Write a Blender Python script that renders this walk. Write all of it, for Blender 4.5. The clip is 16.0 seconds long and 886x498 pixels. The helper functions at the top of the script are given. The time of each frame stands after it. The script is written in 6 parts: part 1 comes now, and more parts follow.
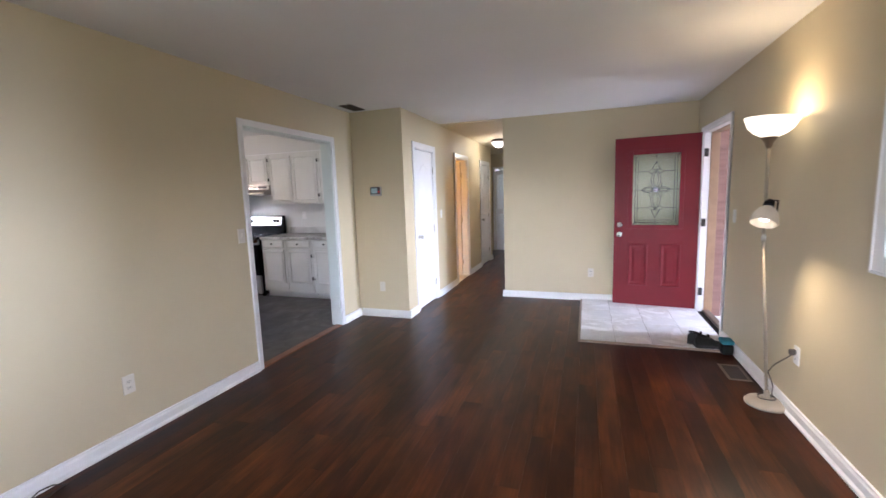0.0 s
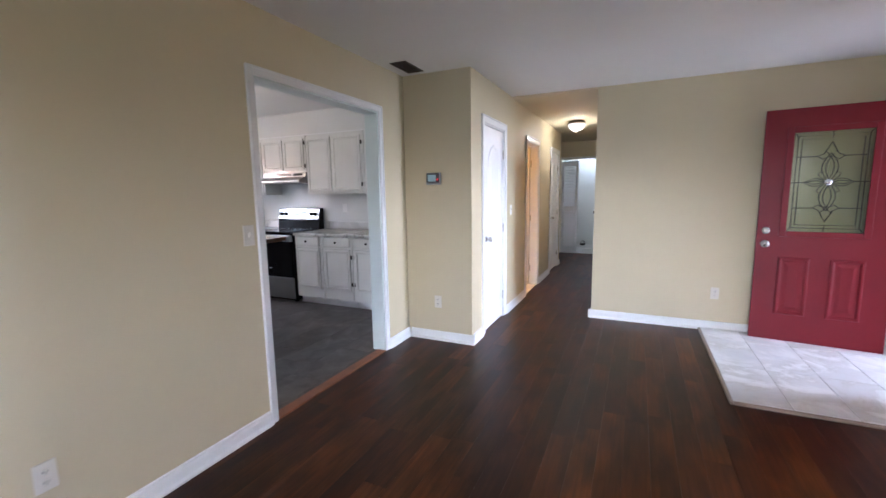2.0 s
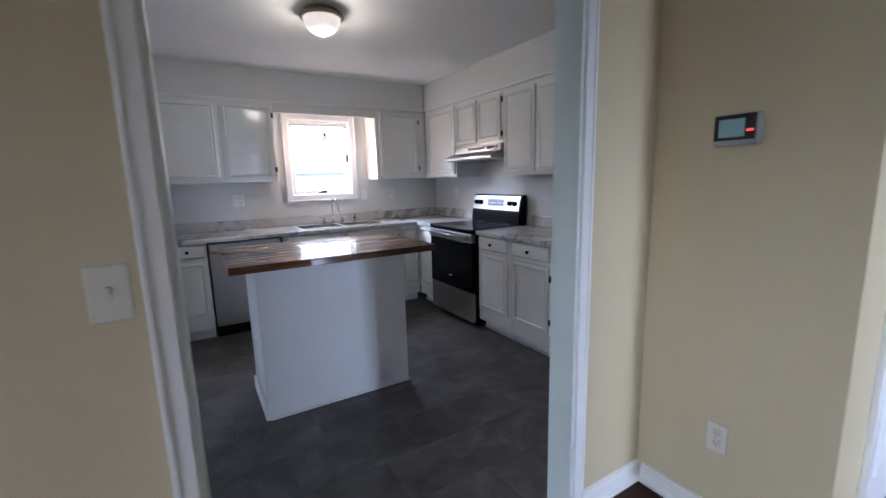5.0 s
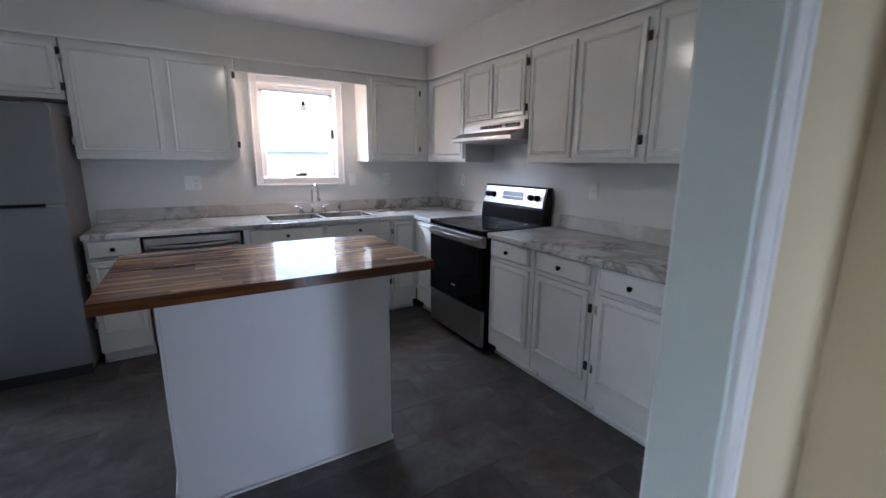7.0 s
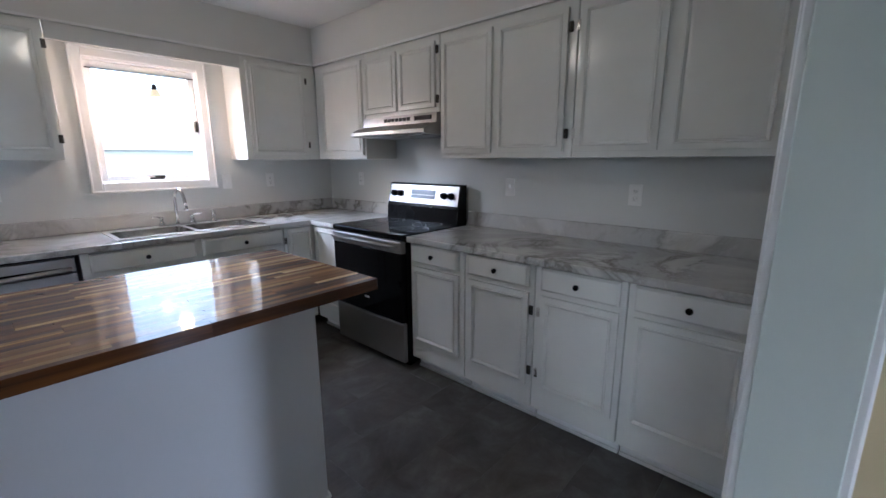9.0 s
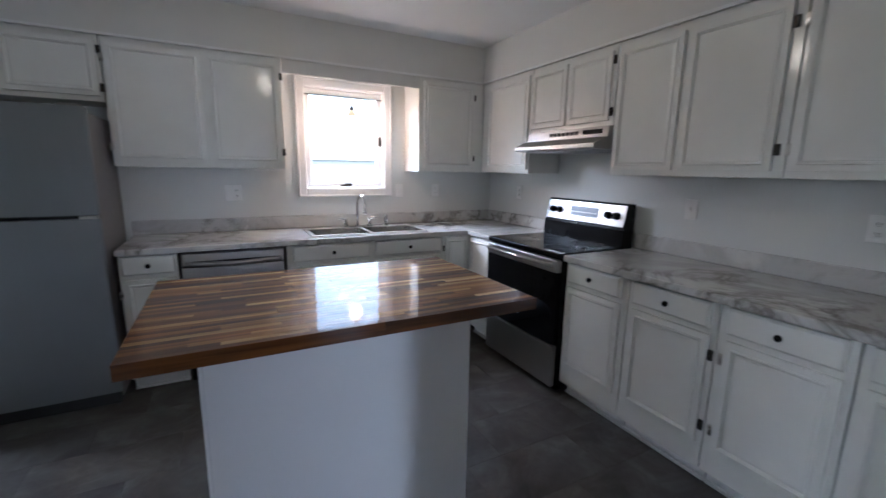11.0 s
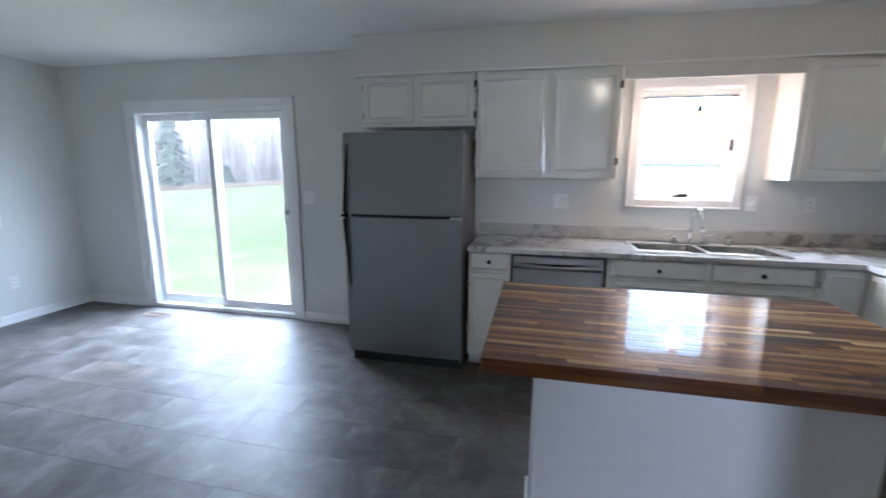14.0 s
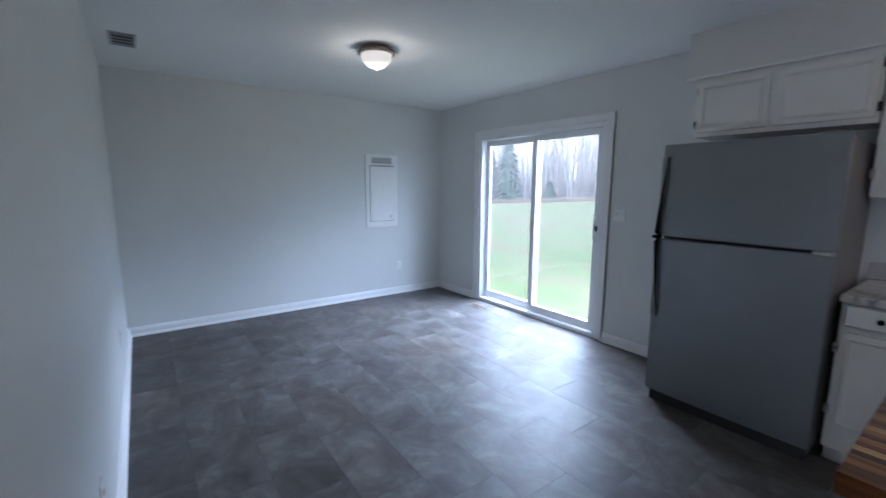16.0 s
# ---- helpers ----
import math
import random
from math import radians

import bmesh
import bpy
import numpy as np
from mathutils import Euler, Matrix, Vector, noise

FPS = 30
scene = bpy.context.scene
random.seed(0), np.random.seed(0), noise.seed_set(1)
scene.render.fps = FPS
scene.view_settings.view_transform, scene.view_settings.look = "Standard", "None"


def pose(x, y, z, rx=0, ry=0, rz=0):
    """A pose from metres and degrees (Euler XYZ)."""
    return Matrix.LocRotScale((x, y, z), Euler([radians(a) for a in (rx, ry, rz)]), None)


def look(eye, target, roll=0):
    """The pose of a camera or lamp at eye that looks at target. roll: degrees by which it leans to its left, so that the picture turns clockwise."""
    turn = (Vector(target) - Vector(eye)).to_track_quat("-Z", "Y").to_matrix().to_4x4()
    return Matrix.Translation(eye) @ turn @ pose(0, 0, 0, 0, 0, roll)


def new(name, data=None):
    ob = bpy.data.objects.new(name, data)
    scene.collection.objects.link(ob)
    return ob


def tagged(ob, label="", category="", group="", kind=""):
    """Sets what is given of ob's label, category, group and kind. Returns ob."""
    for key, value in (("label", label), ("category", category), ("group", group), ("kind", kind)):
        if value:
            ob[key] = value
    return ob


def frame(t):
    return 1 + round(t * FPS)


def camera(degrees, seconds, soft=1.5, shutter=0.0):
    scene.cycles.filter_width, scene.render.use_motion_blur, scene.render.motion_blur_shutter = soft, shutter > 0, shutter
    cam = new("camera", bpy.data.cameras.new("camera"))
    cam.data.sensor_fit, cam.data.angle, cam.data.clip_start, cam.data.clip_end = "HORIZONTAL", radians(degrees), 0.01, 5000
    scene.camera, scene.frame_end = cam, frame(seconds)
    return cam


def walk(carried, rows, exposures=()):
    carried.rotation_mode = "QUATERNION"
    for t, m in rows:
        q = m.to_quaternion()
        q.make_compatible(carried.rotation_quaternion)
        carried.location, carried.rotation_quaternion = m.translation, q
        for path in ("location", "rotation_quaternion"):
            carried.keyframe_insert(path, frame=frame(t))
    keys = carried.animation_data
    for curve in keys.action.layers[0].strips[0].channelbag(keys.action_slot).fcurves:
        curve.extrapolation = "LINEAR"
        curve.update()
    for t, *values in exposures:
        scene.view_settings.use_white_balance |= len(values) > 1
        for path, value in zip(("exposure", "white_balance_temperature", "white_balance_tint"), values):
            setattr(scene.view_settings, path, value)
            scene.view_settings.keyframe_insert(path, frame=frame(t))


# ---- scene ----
cam = camera(93.6, 16.0, shutter=0.5)
PATH = [
    (0, (-0.328, 2.255, 1.446), (-0.98, 4.129, 1.189), -1.9),
    (0.5, (-0.481, 2.349, 1.43), (-1.175, 4.208, 1.177), -1.1),
    (1, (-0.715, 2.538, 1.445), (-1.405, 4.401, 1.213), -2.7),
    (1.5, (-0.885, 2.851, 1.409), (-1.697, 4.667, 1.202), -1.5),
    (2, (-0.998, 3.246, 1.397), (-1.835, 5.042, 1.125), -0.9),
    (2.5, (-1.136, 3.589, 1.397), (-1.989, 5.377, 1.122), -2.0),
    (3, (-1.251, 3.951, 1.397), (-2.327, 5.615, 1.122), -0.6),
    (3.5, (-1.412, 4.268, 1.389), (-2.608, 5.848, 1.121), -2.1),
    (4, (-1.590, 4.597, 1.387), (-3.068, 5.912, 1.103), -2.4),
    (4.5, (-1.747, 4.866, 1.385), (-3.374, 5.979, 1.048), -1.2),
    (5, (-1.953, 5.056, 1.377), (-3.641, 6.075, 1.044), -1.5),
    (7.5, (-2.824, 5.506, 1.389), (-4.476, 6.544, 0.949), 1.5),
    (8, (-2.982, 5.503, 1.373), (-4.385, 6.857, 0.928), -0.4),
    (8.2, (-3.030, 5.485, 1.373), (-4.295, 6.98, 0.940), -0.8),
    (10.5, (-3.089, 5.436, 1.41), (-4.698, 6.564, 1.043), 1.3),
    (11, (-3.118, 5.424, 1.397), (-4.858, 6.34, 1.028), 1.0),
    (11.5, (-3.133, 5.414, 1.396), (-4.968, 6.116, 1.022), 0.7),
    (12, (-3.119, 5.413, 1.389), (-5.026, 5.887, 1.015), 1.1),
    (12.5, (-3.093, 5.398, 1.395), (-5.042, 5.631, 1.015), 1.2),
    (13, (-3.102, 5.372, 1.385), (-5.068, 5.373, 1.018), 1.9),
    (13.5, (-3.148, 5.346, 1.395), (-5.107, 5.143, 1.048), 1.1),
    (14, (-3.207, 5.301, 1.43), (-5.126, 4.873, 1.066), 0.4),
    (14.5, (-3.271, 5.292, 1.4), (-5.049, 4.448, 1.044), 0.3),
    (15, (-3.306, 5.31, 1.432), (-4.865, 4.107, 1.078), 1.1),
    (15.5, (-3.328, 5.325, 1.433), (-4.671, 3.878, 1.108), 0.0),
    (16, (-3.286, 5.303, 1.434), (-4.45, 3.704, 1.133), 0.4),
]
EXPO = [
    (0, 4.26, 5420, 18), (3.0, 4.24, 5140, 16), (3.5, 4.20, 5120, 15), (4.0, 3.90, 5100, 15), (4.6, 3.60, 5050, 15), (5.2, 3.45, 5050, 14), (7.5, 3.30, 5100, 12),
    (11.0, 3.33, 5120, 12), (12.5, 3.43, 5080, 11), (13.5, 3.55, 5100, 11), (14.5, 3.80, 5100, 11), (15.2, 3.90, 5000, 11), (15.5, 3.87, 5000, 12), (16, 3.34, 4950, 13),
]
walk(cam, [(t, look(eye, target, roll)) for t, eye, target, roll in PATH], EXPO)

# ---- world and sun: an overcast day ----
world = bpy.data.worlds.new("world")
scene.world = world
world.use_nodes = True
wn, wl = world.node_tree.nodes, world.node_tree.links
sky = wn.new("ShaderNodeTexSky")
sky.sky_type = "NISHITA"
sky.sun_disc = False
sky.sun_elevation, sky.sun_rotation = radians(42), radians(180)
sky.air_density, sky.dust_density, sky.ozone_density = 1.0, 4.0, 0.6
hs = wn.new("ShaderNodeHueSaturation")
hs.inputs["Saturation"].default_value = 0.45
wl.new(sky.outputs[0], hs.inputs["Color"])
wl.new(hs.outputs[0], wn["Background"].inputs[0])
wn["Background"].inputs[1].default_value = 0.15
sun = new("sun", bpy.data.lights.new("sun", "SUN"))
sun.data.energy, sun.data.angle, sun.data.color = 0.5, radians(25), (1.0, 0.96, 0.9)
sun.rotation_euler = (radians(48), 0, 0)

LAMP_GAIN = 0.155

# daylight from beyond the porch, entering by the open front door
front_sky = new("front_door_daylight", bpy.data.lights.new("front_door_daylight", "AREA"))
front_sky.data.shape, front_sky.data.size, front_sky.data.size_y = "RECTANGLE", 6.0, 3.0
front_sky.data.energy, front_sky.data.color, front_sky.data.spread = 56.0, (0.96, 0.97, 1.0), radians(90)
front_sky.matrix_basis = look((9.0, 8.5, 2.3), (0.9, 7.1, 1.2))
# unseen area lamp added in a window opening assumed in the end wall, behind the start of the walk
end_fill = new("end_opening_fill", bpy.data.lights.new("end_opening_fill", "AREA"))
end_fill.data.shape, end_fill.data.size, end_fill.data.size_y = "RECTANGLE", 2.0, 1.1
end_fill.data.energy, end_fill.data.color = 0.62, (0.82, 0.92, 1.0)
end_fill.data.spread = radians(118)
end_fill.matrix_basis = look((-0.7, 0.46, 1.47), (-0.3, 3.0, 2.3))
# sky light through the glass: unseen lamps added above the heads of the patio door and the kitchen window
kit_fill = new("kitchen_window_fill", bpy.data.lights.new("kitchen_window_fill", "AREA"))
kit_fill.data.shape, kit_fill.data.size, kit_fill.data.size_y = "RECTANGLE", 0.7, 0.6
kit_fill.data.energy, kit_fill.data.color = 8.2, (0.96, 0.98, 1.0)
kit_fill.matrix_basis = look((-7.15, 6.37, 2.52), (-5.6, 6.3, 1.0))
door_fill = new("patio_fill", bpy.data.lights.new("patio_fill", "AREA"))
door_fill.data.shape, door_fill.data.size, door_fill.data.size_y = "RECTANGLE", 3.0, 2.6
door_fill.data.energy, door_fill.data.color = 150.0, (0.96, 0.98, 1.0)
door_fill.matrix_basis = look((-9.5, 2.3, 4.0), (-5.2, 2.3, 0.6))
head_fill = new("patio_head_fill", bpy.data.lights.new("patio_head_fill", "AREA"))
head_fill.data.shape, head_fill.data.size, head_fill.data.size_y = "RECTANGLE", 1.6, 0.8
head_fill.data.energy, head_fill.data.color = 15.0, (0.94, 0.97, 1.0)
head_fill.matrix_basis = look((-7.25, 2.2, 2.55), (-5.6, 2.2, 1.0))


# ---- materials ----
def nodes_of(name):
    m = bpy.data.materials.new(name)
    m.use_nodes = True
    t = m.node_tree
    return m, t.nodes, t.links, t.nodes["Principled BSDF"]


def node(n, kind, **vals):
    k = n.new(kind)
    for key, v in vals.items():
        k.inputs[key.replace("_", " ")].default_value = v
    return k


def coords(n, l, scale=(1, 1, 1), per_piece=0.0):
    """Object coordinates, scaled; pieces that share a mesh are shifted apart."""
    tc = n.new("ShaderNodeTexCoord")
    mp = n.new("ShaderNodeMapping")
    mp.inputs["Scale"].default_value = scale
    if per_piece:
        info = n.new("ShaderNodeObjectInfo")
        mu = n.new("ShaderNodeVectorMath")
        mu.operation = "MULTIPLY"
        l.new(info.outputs["Random"], mu.inputs[0])
        mu.inputs[1].default_value = (per_piece, per_piece * 1.7, per_piece * 0.6)
        ad = n.new("ShaderNodeVectorMath")
        l.new(tc.outputs["Object"], ad.inputs[0])
        l.new(mu.outputs[0], ad.inputs[1])
        l.new(ad.outputs[0], mp.inputs[0])
    else:
        l.new(tc.outputs["Object"], mp.inputs[0])
    return mp.outputs[0]


def ramp(n, l, src, stops):
    r = n.new("ShaderNodeValToRGB")
    e = r.color_ramp.elements
    while len(e) < len(stops):
        e.new(0.5)
    for k, (p, c) in zip(e, stops):
        k.position, k.color = p, (*c, 1)
    l.new(src, r.inputs[0])
    return r.outputs[0]


def mixc(n, l, a, b, fac, blend="MIX"):
    m = n.new("ShaderNodeMix")
    m.data_type, m.blend_type = "RGBA", blend
    for sock, v in ((m.inputs["Factor"], fac), (m.inputs["A"], a), (m.inputs["B"], b)):
        if isinstance(v, (int, float)):
            sock.default_value = v
        elif isinstance(v, tuple):
            sock.default_value = (*v, 1)
        else:
            l.new(v, sock)
    return m.outputs["Result"]


def bump(n, l, p, h, strength, dist=0.002):
    b = n.new("ShaderNodeBump")
    b.inputs["Strength"].default_value, b.inputs["Distance"].default_value = strength, dist
    l.new(h, b.inputs["Height"])
    l.new(b.outputs[0], p.inputs["Normal"])


def paint(name, col, rough=0.5, vary=0.05, big=1.3, fine=90, rel=0.15, metal=0.0, spec=0.5, per_piece=0.0):
    """Painted, plastic or metal surface: slow unevenness in tone, fine relief, uneven gloss."""
    m, n, l, p = nodes_of(name)
    v = coords(n, l, per_piece=per_piece)
    a = node(n, "ShaderNodeTexNoise", Scale=big, Detail=5.0, Roughness=0.6)
    b = node(n, "ShaderNodeTexNoise", Scale=fine, Detail=3.0)
    l.new(v, a.inputs[0]), l.new(v, b.inputs[0])
    dark = tuple(c * (1 - vary * 1.6) for c in col)
    lite = tuple(min(1, c * (1 + vary)) for c in col)
    c = ramp(n, l, a.outputs[0], [(0.3, dark), (0.7, lite)])
    l.new(c, p.inputs["Base Color"])
    rr = n.new("ShaderNodeMapRange")
    rr.inputs["To Min"].default_value, rr.inputs["To Max"].default_value = max(0.03, rough * 0.85), min(1, rough * 1.15)
    l.new(a.outputs[0], rr.inputs[0])
    l.new(rr.outputs[0], p.inputs["Roughness"])
    p.inputs["Metallic"].default_value = metal
    p.inputs["Specular IOR Level"].default_value = spec
    if rel:
        bump(n, l, p, b.outputs[0], rel, 0.001)
    return m


BEIGE = paint("beige_wall_paint", (0.60, 0.52, 0.345), 0.55, 0.03, 0.8, 140, 0.12)
GREY = paint("pale_grey_wall_paint", (0.66, 0.67, 0.655), 0.45, 0.03, 0.8, 140, 0.12)
SOFF = paint("soffit_paint", (0.68, 0.675, 0.655), 0.5, 0.03, 0.9, 140, 0.12)
CEIL = paint("ceiling_paint", (0.79, 0.785, 0.77), 0.8, 0.025, 0.7, 200, 0.35)
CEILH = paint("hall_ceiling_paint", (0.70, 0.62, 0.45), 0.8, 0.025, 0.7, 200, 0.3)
TRIM = paint("white_trim_paint", (0.80, 0.80, 0.80), 0.32, 0.03, 2.0, 60, 0.1)
CAB = paint("white_cabinet_paint", (0.78, 0.78, 0.75), 0.17, 0.03, 3.0, 70, 0.15)
DOORW = paint("white_door_paint", (0.80, 0.80, 0.81), 0.35, 0.02, 2.0, 160, 0.15)
ISLW = paint("island_white_paint", (0.74, 0.745, 0.77), 0.42, 0.03, 1.2, 120, 0.15)
RED = paint("red_door_paint", (0.155, 0.006, 0.0125), 0.4, 0.08, 2.5, 90, 0.15, spec=0.24)
JAMBP = paint("pale_grey_green_gloss_paint", (0.63, 0.69, 0.665), 0.35, 0.03, 1.6, 120, 0.12)
# white living room plates, toned beige to carry the dim light on them
PLATEDIM = paint("dimmed_plate_plastic", (0.68, 0.64, 0.57), 0.35, 0.02, 8, 200, 0)
STRIP = paint("tan_tile_edging", (0.24, 0.18, 0.135), 0.4, 0.12, 5, 120, 0.15)
PLATE = paint("white_plate_plastic", (0.80, 0.80, 0.79), 0.35, 0.02, 8, 200, 0)
SLOT = paint("dark_slot", (0.03, 0.03, 0.03), 0.6, 0.05, 8, 200, 0)
BLACK = paint("black_enamel", (0.007, 0.007, 0.008), 0.25, 0.1, 5, 150, 0.05, spec=0.16)
BLACKG = paint("black_glass", (0.005, 0.005, 0.006), 0.05, 0.1, 4, 150, 0, spec=0.1)
HINGE = paint("dark_bronze", (0.05, 0.045, 0.04), 0.4, 0.2, 30, 200, 0.1, metal=0.8)
NICKEL = paint("satin_nickel", (0.55, 0.53, 0.50), 0.28, 0.06, 20, 250, 0.05, metal=1.0)
CHROME = paint("chrome", (0.60, 0.60, 0.60), 0.09, 0.03, 20, 250, 0, metal=1.0)
BRONZE = paint("brushed_bronze", (0.34, 0.27, 0.20), 0.42, 0.1, 20, 250, 0.05, metal=0.9)
POLE = paint("satin_cream_pole", (0.36, 0.31, 0.24), 0.34, 0.08, 20, 250, 0.05, metal=0.5, spec=0.5)
FRSIDE = paint("fridge_side_enamel", (0.20, 0.18, 0.17), 0.5, 0.08, 4, 300, 0.4)
GASKET = paint("black_rubber", (0.02, 0.02, 0.02), 0.7, 0.1, 10, 200, 0.1)
CREAM = paint("cream_lamp_enamel", (0.33, 0.295, 0.24), 0.3, 0.04, 6, 200, 0.05)
VENTBR = paint("brown_register_metal", (0.20, 0.16, 0.12), 0.5, 0.1, 6, 200, 0.1, metal=0.4)
VENTDK = paint("dark_grille", (0.06, 0.045, 0.035), 0.7, 0.15, 6, 200, 0.2)
VENTW = paint("grey_register_metal", (0.42, 0.43, 0.44), 0.5, 0.05, 6, 200, 0.1)
SHOE = paint("black_shoe_leather", (0.009, 0.008, 0.007), 0.6, 0.3, 14, 180, 0.5, spec=0.2)
TEAL = paint("teal_fabric", (0.02, 0.16, 0.22), 0.8, 0.25, 14, 260, 0.6)
CORD = paint("dark_cord", (0.05, 0.04, 0.035), 0.5, 0.1, 10, 200, 0)
VINYL = paint("white_vinyl_frame", (0.82, 0.83, 0.84), 0.35, 0.02, 3, 100, 0.05)
SILICONE = paint("tan_outer_trim", (0.30, 0.19, 0.11), 0.45, 0.1, 6, 90, 0.1)
CONCRETE = paint("porch_concrete", (0.70, 0.70, 0.69), 0.85, 0.12, 2.0, 60, 0.6)
GROUT = paint("tile_grout", (0.33, 0.31, 0.28), 0.9, 0.1, 4, 90, 0.3)
SUBFLOOR = paint("dark_joint", (0.018, 0.012, 0.010), 0.8, 0.1, 4, 90, 0.1)
THRESH = paint("threshold_wood", (0.25, 0.09, 0.035), 0.35, 0.2, 9, 60, 0.2)


def steel(name, col, rough, along):
    """Brushed sheet metal with a grain along one axis."""
    m, n, l, p = nodes_of(name)
    sc = [260, 260, 260]
    sc[along] = 3
    v = coords(n, l, tuple(sc))
    a = node(n, "ShaderNodeTexNoise", Scale=1.0, Detail=3.0)
    l.new(v, a.inputs[0])
    v2 = coords(n, l)
    b = node(n, "ShaderNodeTexNoise", Scale=2.2, Detail=4.0)
    l.new(v2, b.inputs[0])
    c = ramp(n, l, b.outputs[0], [(0.3, tuple(x * 0.9 for x in col)), (0.7, col)])
    l.new(c, p.inputs["Base Color"])
    rr = n.new("ShaderNodeMapRange")
    rr.inputs["To Min"].default_value, rr.inputs["To Max"].default_value = rough * 0.75, rough * 1.25
    l.new(a.outputs[0], rr.inputs[0])
    l.new(rr.outputs[0], p.inputs["Roughness"])
    p.inputs["Metallic"].default_value = 1.0
    bump(n, l, p, a.outputs[0], 0.04, 0.0005)
    return m


STEEL_X = steel("stainless_steel", (0.43, 0.42, 0.415), 0.33, 0)
STEEL_Z = steel("fridge_steel", (0.27, 0.275, 0.28), 0.45, 2)
# one sink steel in two tones: bright rim, bowls darkened for their shade
SINKRIM = steel("sink_rim_steel", (0.66, 0.65, 0.64), 0.3, 1)
SINKST = steel("shaded_bowl_steel", (0.44, 0.42, 0.40), 0.24, 1)


def plank_wood():
    m, n, l, p = nodes_of("dark_walnut_planks")
    v = coords(n, l, (6, 1.1, 6), per_piece=13.0)
    v2 = coords(n, l, (70, 2.5, 70), per_piece=13.0)
    v3 = coords(n, l, (7.0, 2.2, 7.0), per_piece=13.0)
    a = node(n, "ShaderNodeTexNoise", Scale=1.0, Detail=6.0, Roughness=0.6, Distortion=0.8)
    b = node(n, "ShaderNodeTexNoise", Scale=1.0, Detail=4.0, Distortion=0.4)
    d = node(n, "ShaderNodeTexNoise", Scale=1.0, Detail=3.0)
    l.new(v, a.inputs[0]), l.new(v2, b.inputs[0]), l.new(v3, d.inputs[0])
    info = n.new("ShaderNodeObjectInfo")
    tone = ramp(n, l, info.outputs["Random"], [(0.0, (0.030, 0.0080, 0.0025)), (0.4, (0.040, 0.0112, 0.0031)), (0.8, (0.055, 0.0160, 0.0040)), (1.0, (0.080, 0.0250, 0.0060))])
    streak = ramp(n, l, a.outputs[0], [(0.3, (0.50, 0.46, 0.42)), (0.55, (0.98, 0.97, 0.95)), (0.75, (1.5, 1.4, 1.2))])
    grain = ramp(n, l, b.outputs[0], [(0.35, (0.72, 0.70, 0.68)), (0.65, (1.12, 1.12, 1.12))])
    blot = ramp(n, l, d.outputs[0], [(0.36, (0.50, 0.46, 0.43)), (0.64, (1.6, 1.65, 1.6))])
    c = mixc(n, l, tone, streak, 1.0, "MULTIPLY")
    c = mixc(n, l, c, grain, 1.0, "MULTIPLY")
    c = mixc(n, l, c, blot, 1.0, "MULTIPLY")
    l.new(c, p.inputs["Base Color"])
    rr = n.new("ShaderNodeMapRange")
    rr.inputs["To Min"].default_value, rr.inputs["To Max"].default_value = 0.30, 0.46
    l.new(a.outputs[0], rr.inputs[0])
    l.new(rr.outputs[0], p.inputs["Roughness"])
    p.inputs["Specular IOR Level"].default_value = 0.2
    bump(n, l, p, b.outputs[0], 0.12, 0.001)
    return m


PLANK = plank_wood()


def slate_vinyl():
    m, n, l, p = nodes_of("grey_slate_vinyl")
    v = coords(n, l, (4.2, 3.4, 4.2), per_piece=17.0)
    v2 = coords(n, l, (16, 14, 16), per_piece=17.0)
    a = node(n, "ShaderNodeTexNoise", Scale=1.0, Detail=7.0, Roughness=0.62, Distortion=0.6)
    b = node(n, "ShaderNodeTexNoise", Scale=1.0, Detail=5.0, Roughness=0.65)
    l.new(v, a.inputs[0]), l.new(v2, b.inputs[0])
    info = n.new("ShaderNodeObjectInfo")
    tone = ramp(n, l, info.outputs["Random"], [(0.0, (0.92, 0.92, 0.93)), (1.0, (1.08, 1.07, 1.06))])
    c = ramp(n, l, a.outputs[0], [(0.30, (0.040, 0.037, 0.034)), (0.44, (0.067, 0.062, 0.058)), (0.57, (0.100, 0.095, 0.091)), (0.72, (0.155, 0.151, 0.147))])
    rust = node(n, "ShaderNodeTexNoise", Scale=0.55, Detail=4.0, Distortion=0.5)
    l.new(v, rust.inputs[0])
    warm = ramp(n, l, rust.outputs[0], [(0.40, (0.98, 1.0, 1.02)), (0.54, (1.0, 1.0, 1.0)), (0.70, (1.08, 1.0, 0.92))])
    c = mixc(n, l, c, warm, 1.0, "MULTIPLY")
    g = ramp(n, l, b.outputs[0], [(0.3, (0.78, 0.77, 0.76)), (0.7, (1.15, 1.15, 1.15))])
    c = mixc(n, l, c, g, 1.0, "MULTIPLY")
    c = mixc(n, l, c, tone, 1.0, "MULTIPLY")
    l.new(c, p.inputs["Base Color"])
    rr = n.new("ShaderNodeMapRange")
    rr.inputs["To Min"].default_value, rr.inputs["To Max"].default_value = 0.40, 0.56
    l.new(b.outputs[0], rr.inputs[0])
    l.new(rr.outputs[0], p.inputs["Roughness"])
    bump(n, l, p, b.outputs[0], 0.22, 0.0015)
    return m


SLATE = slate_vinyl()


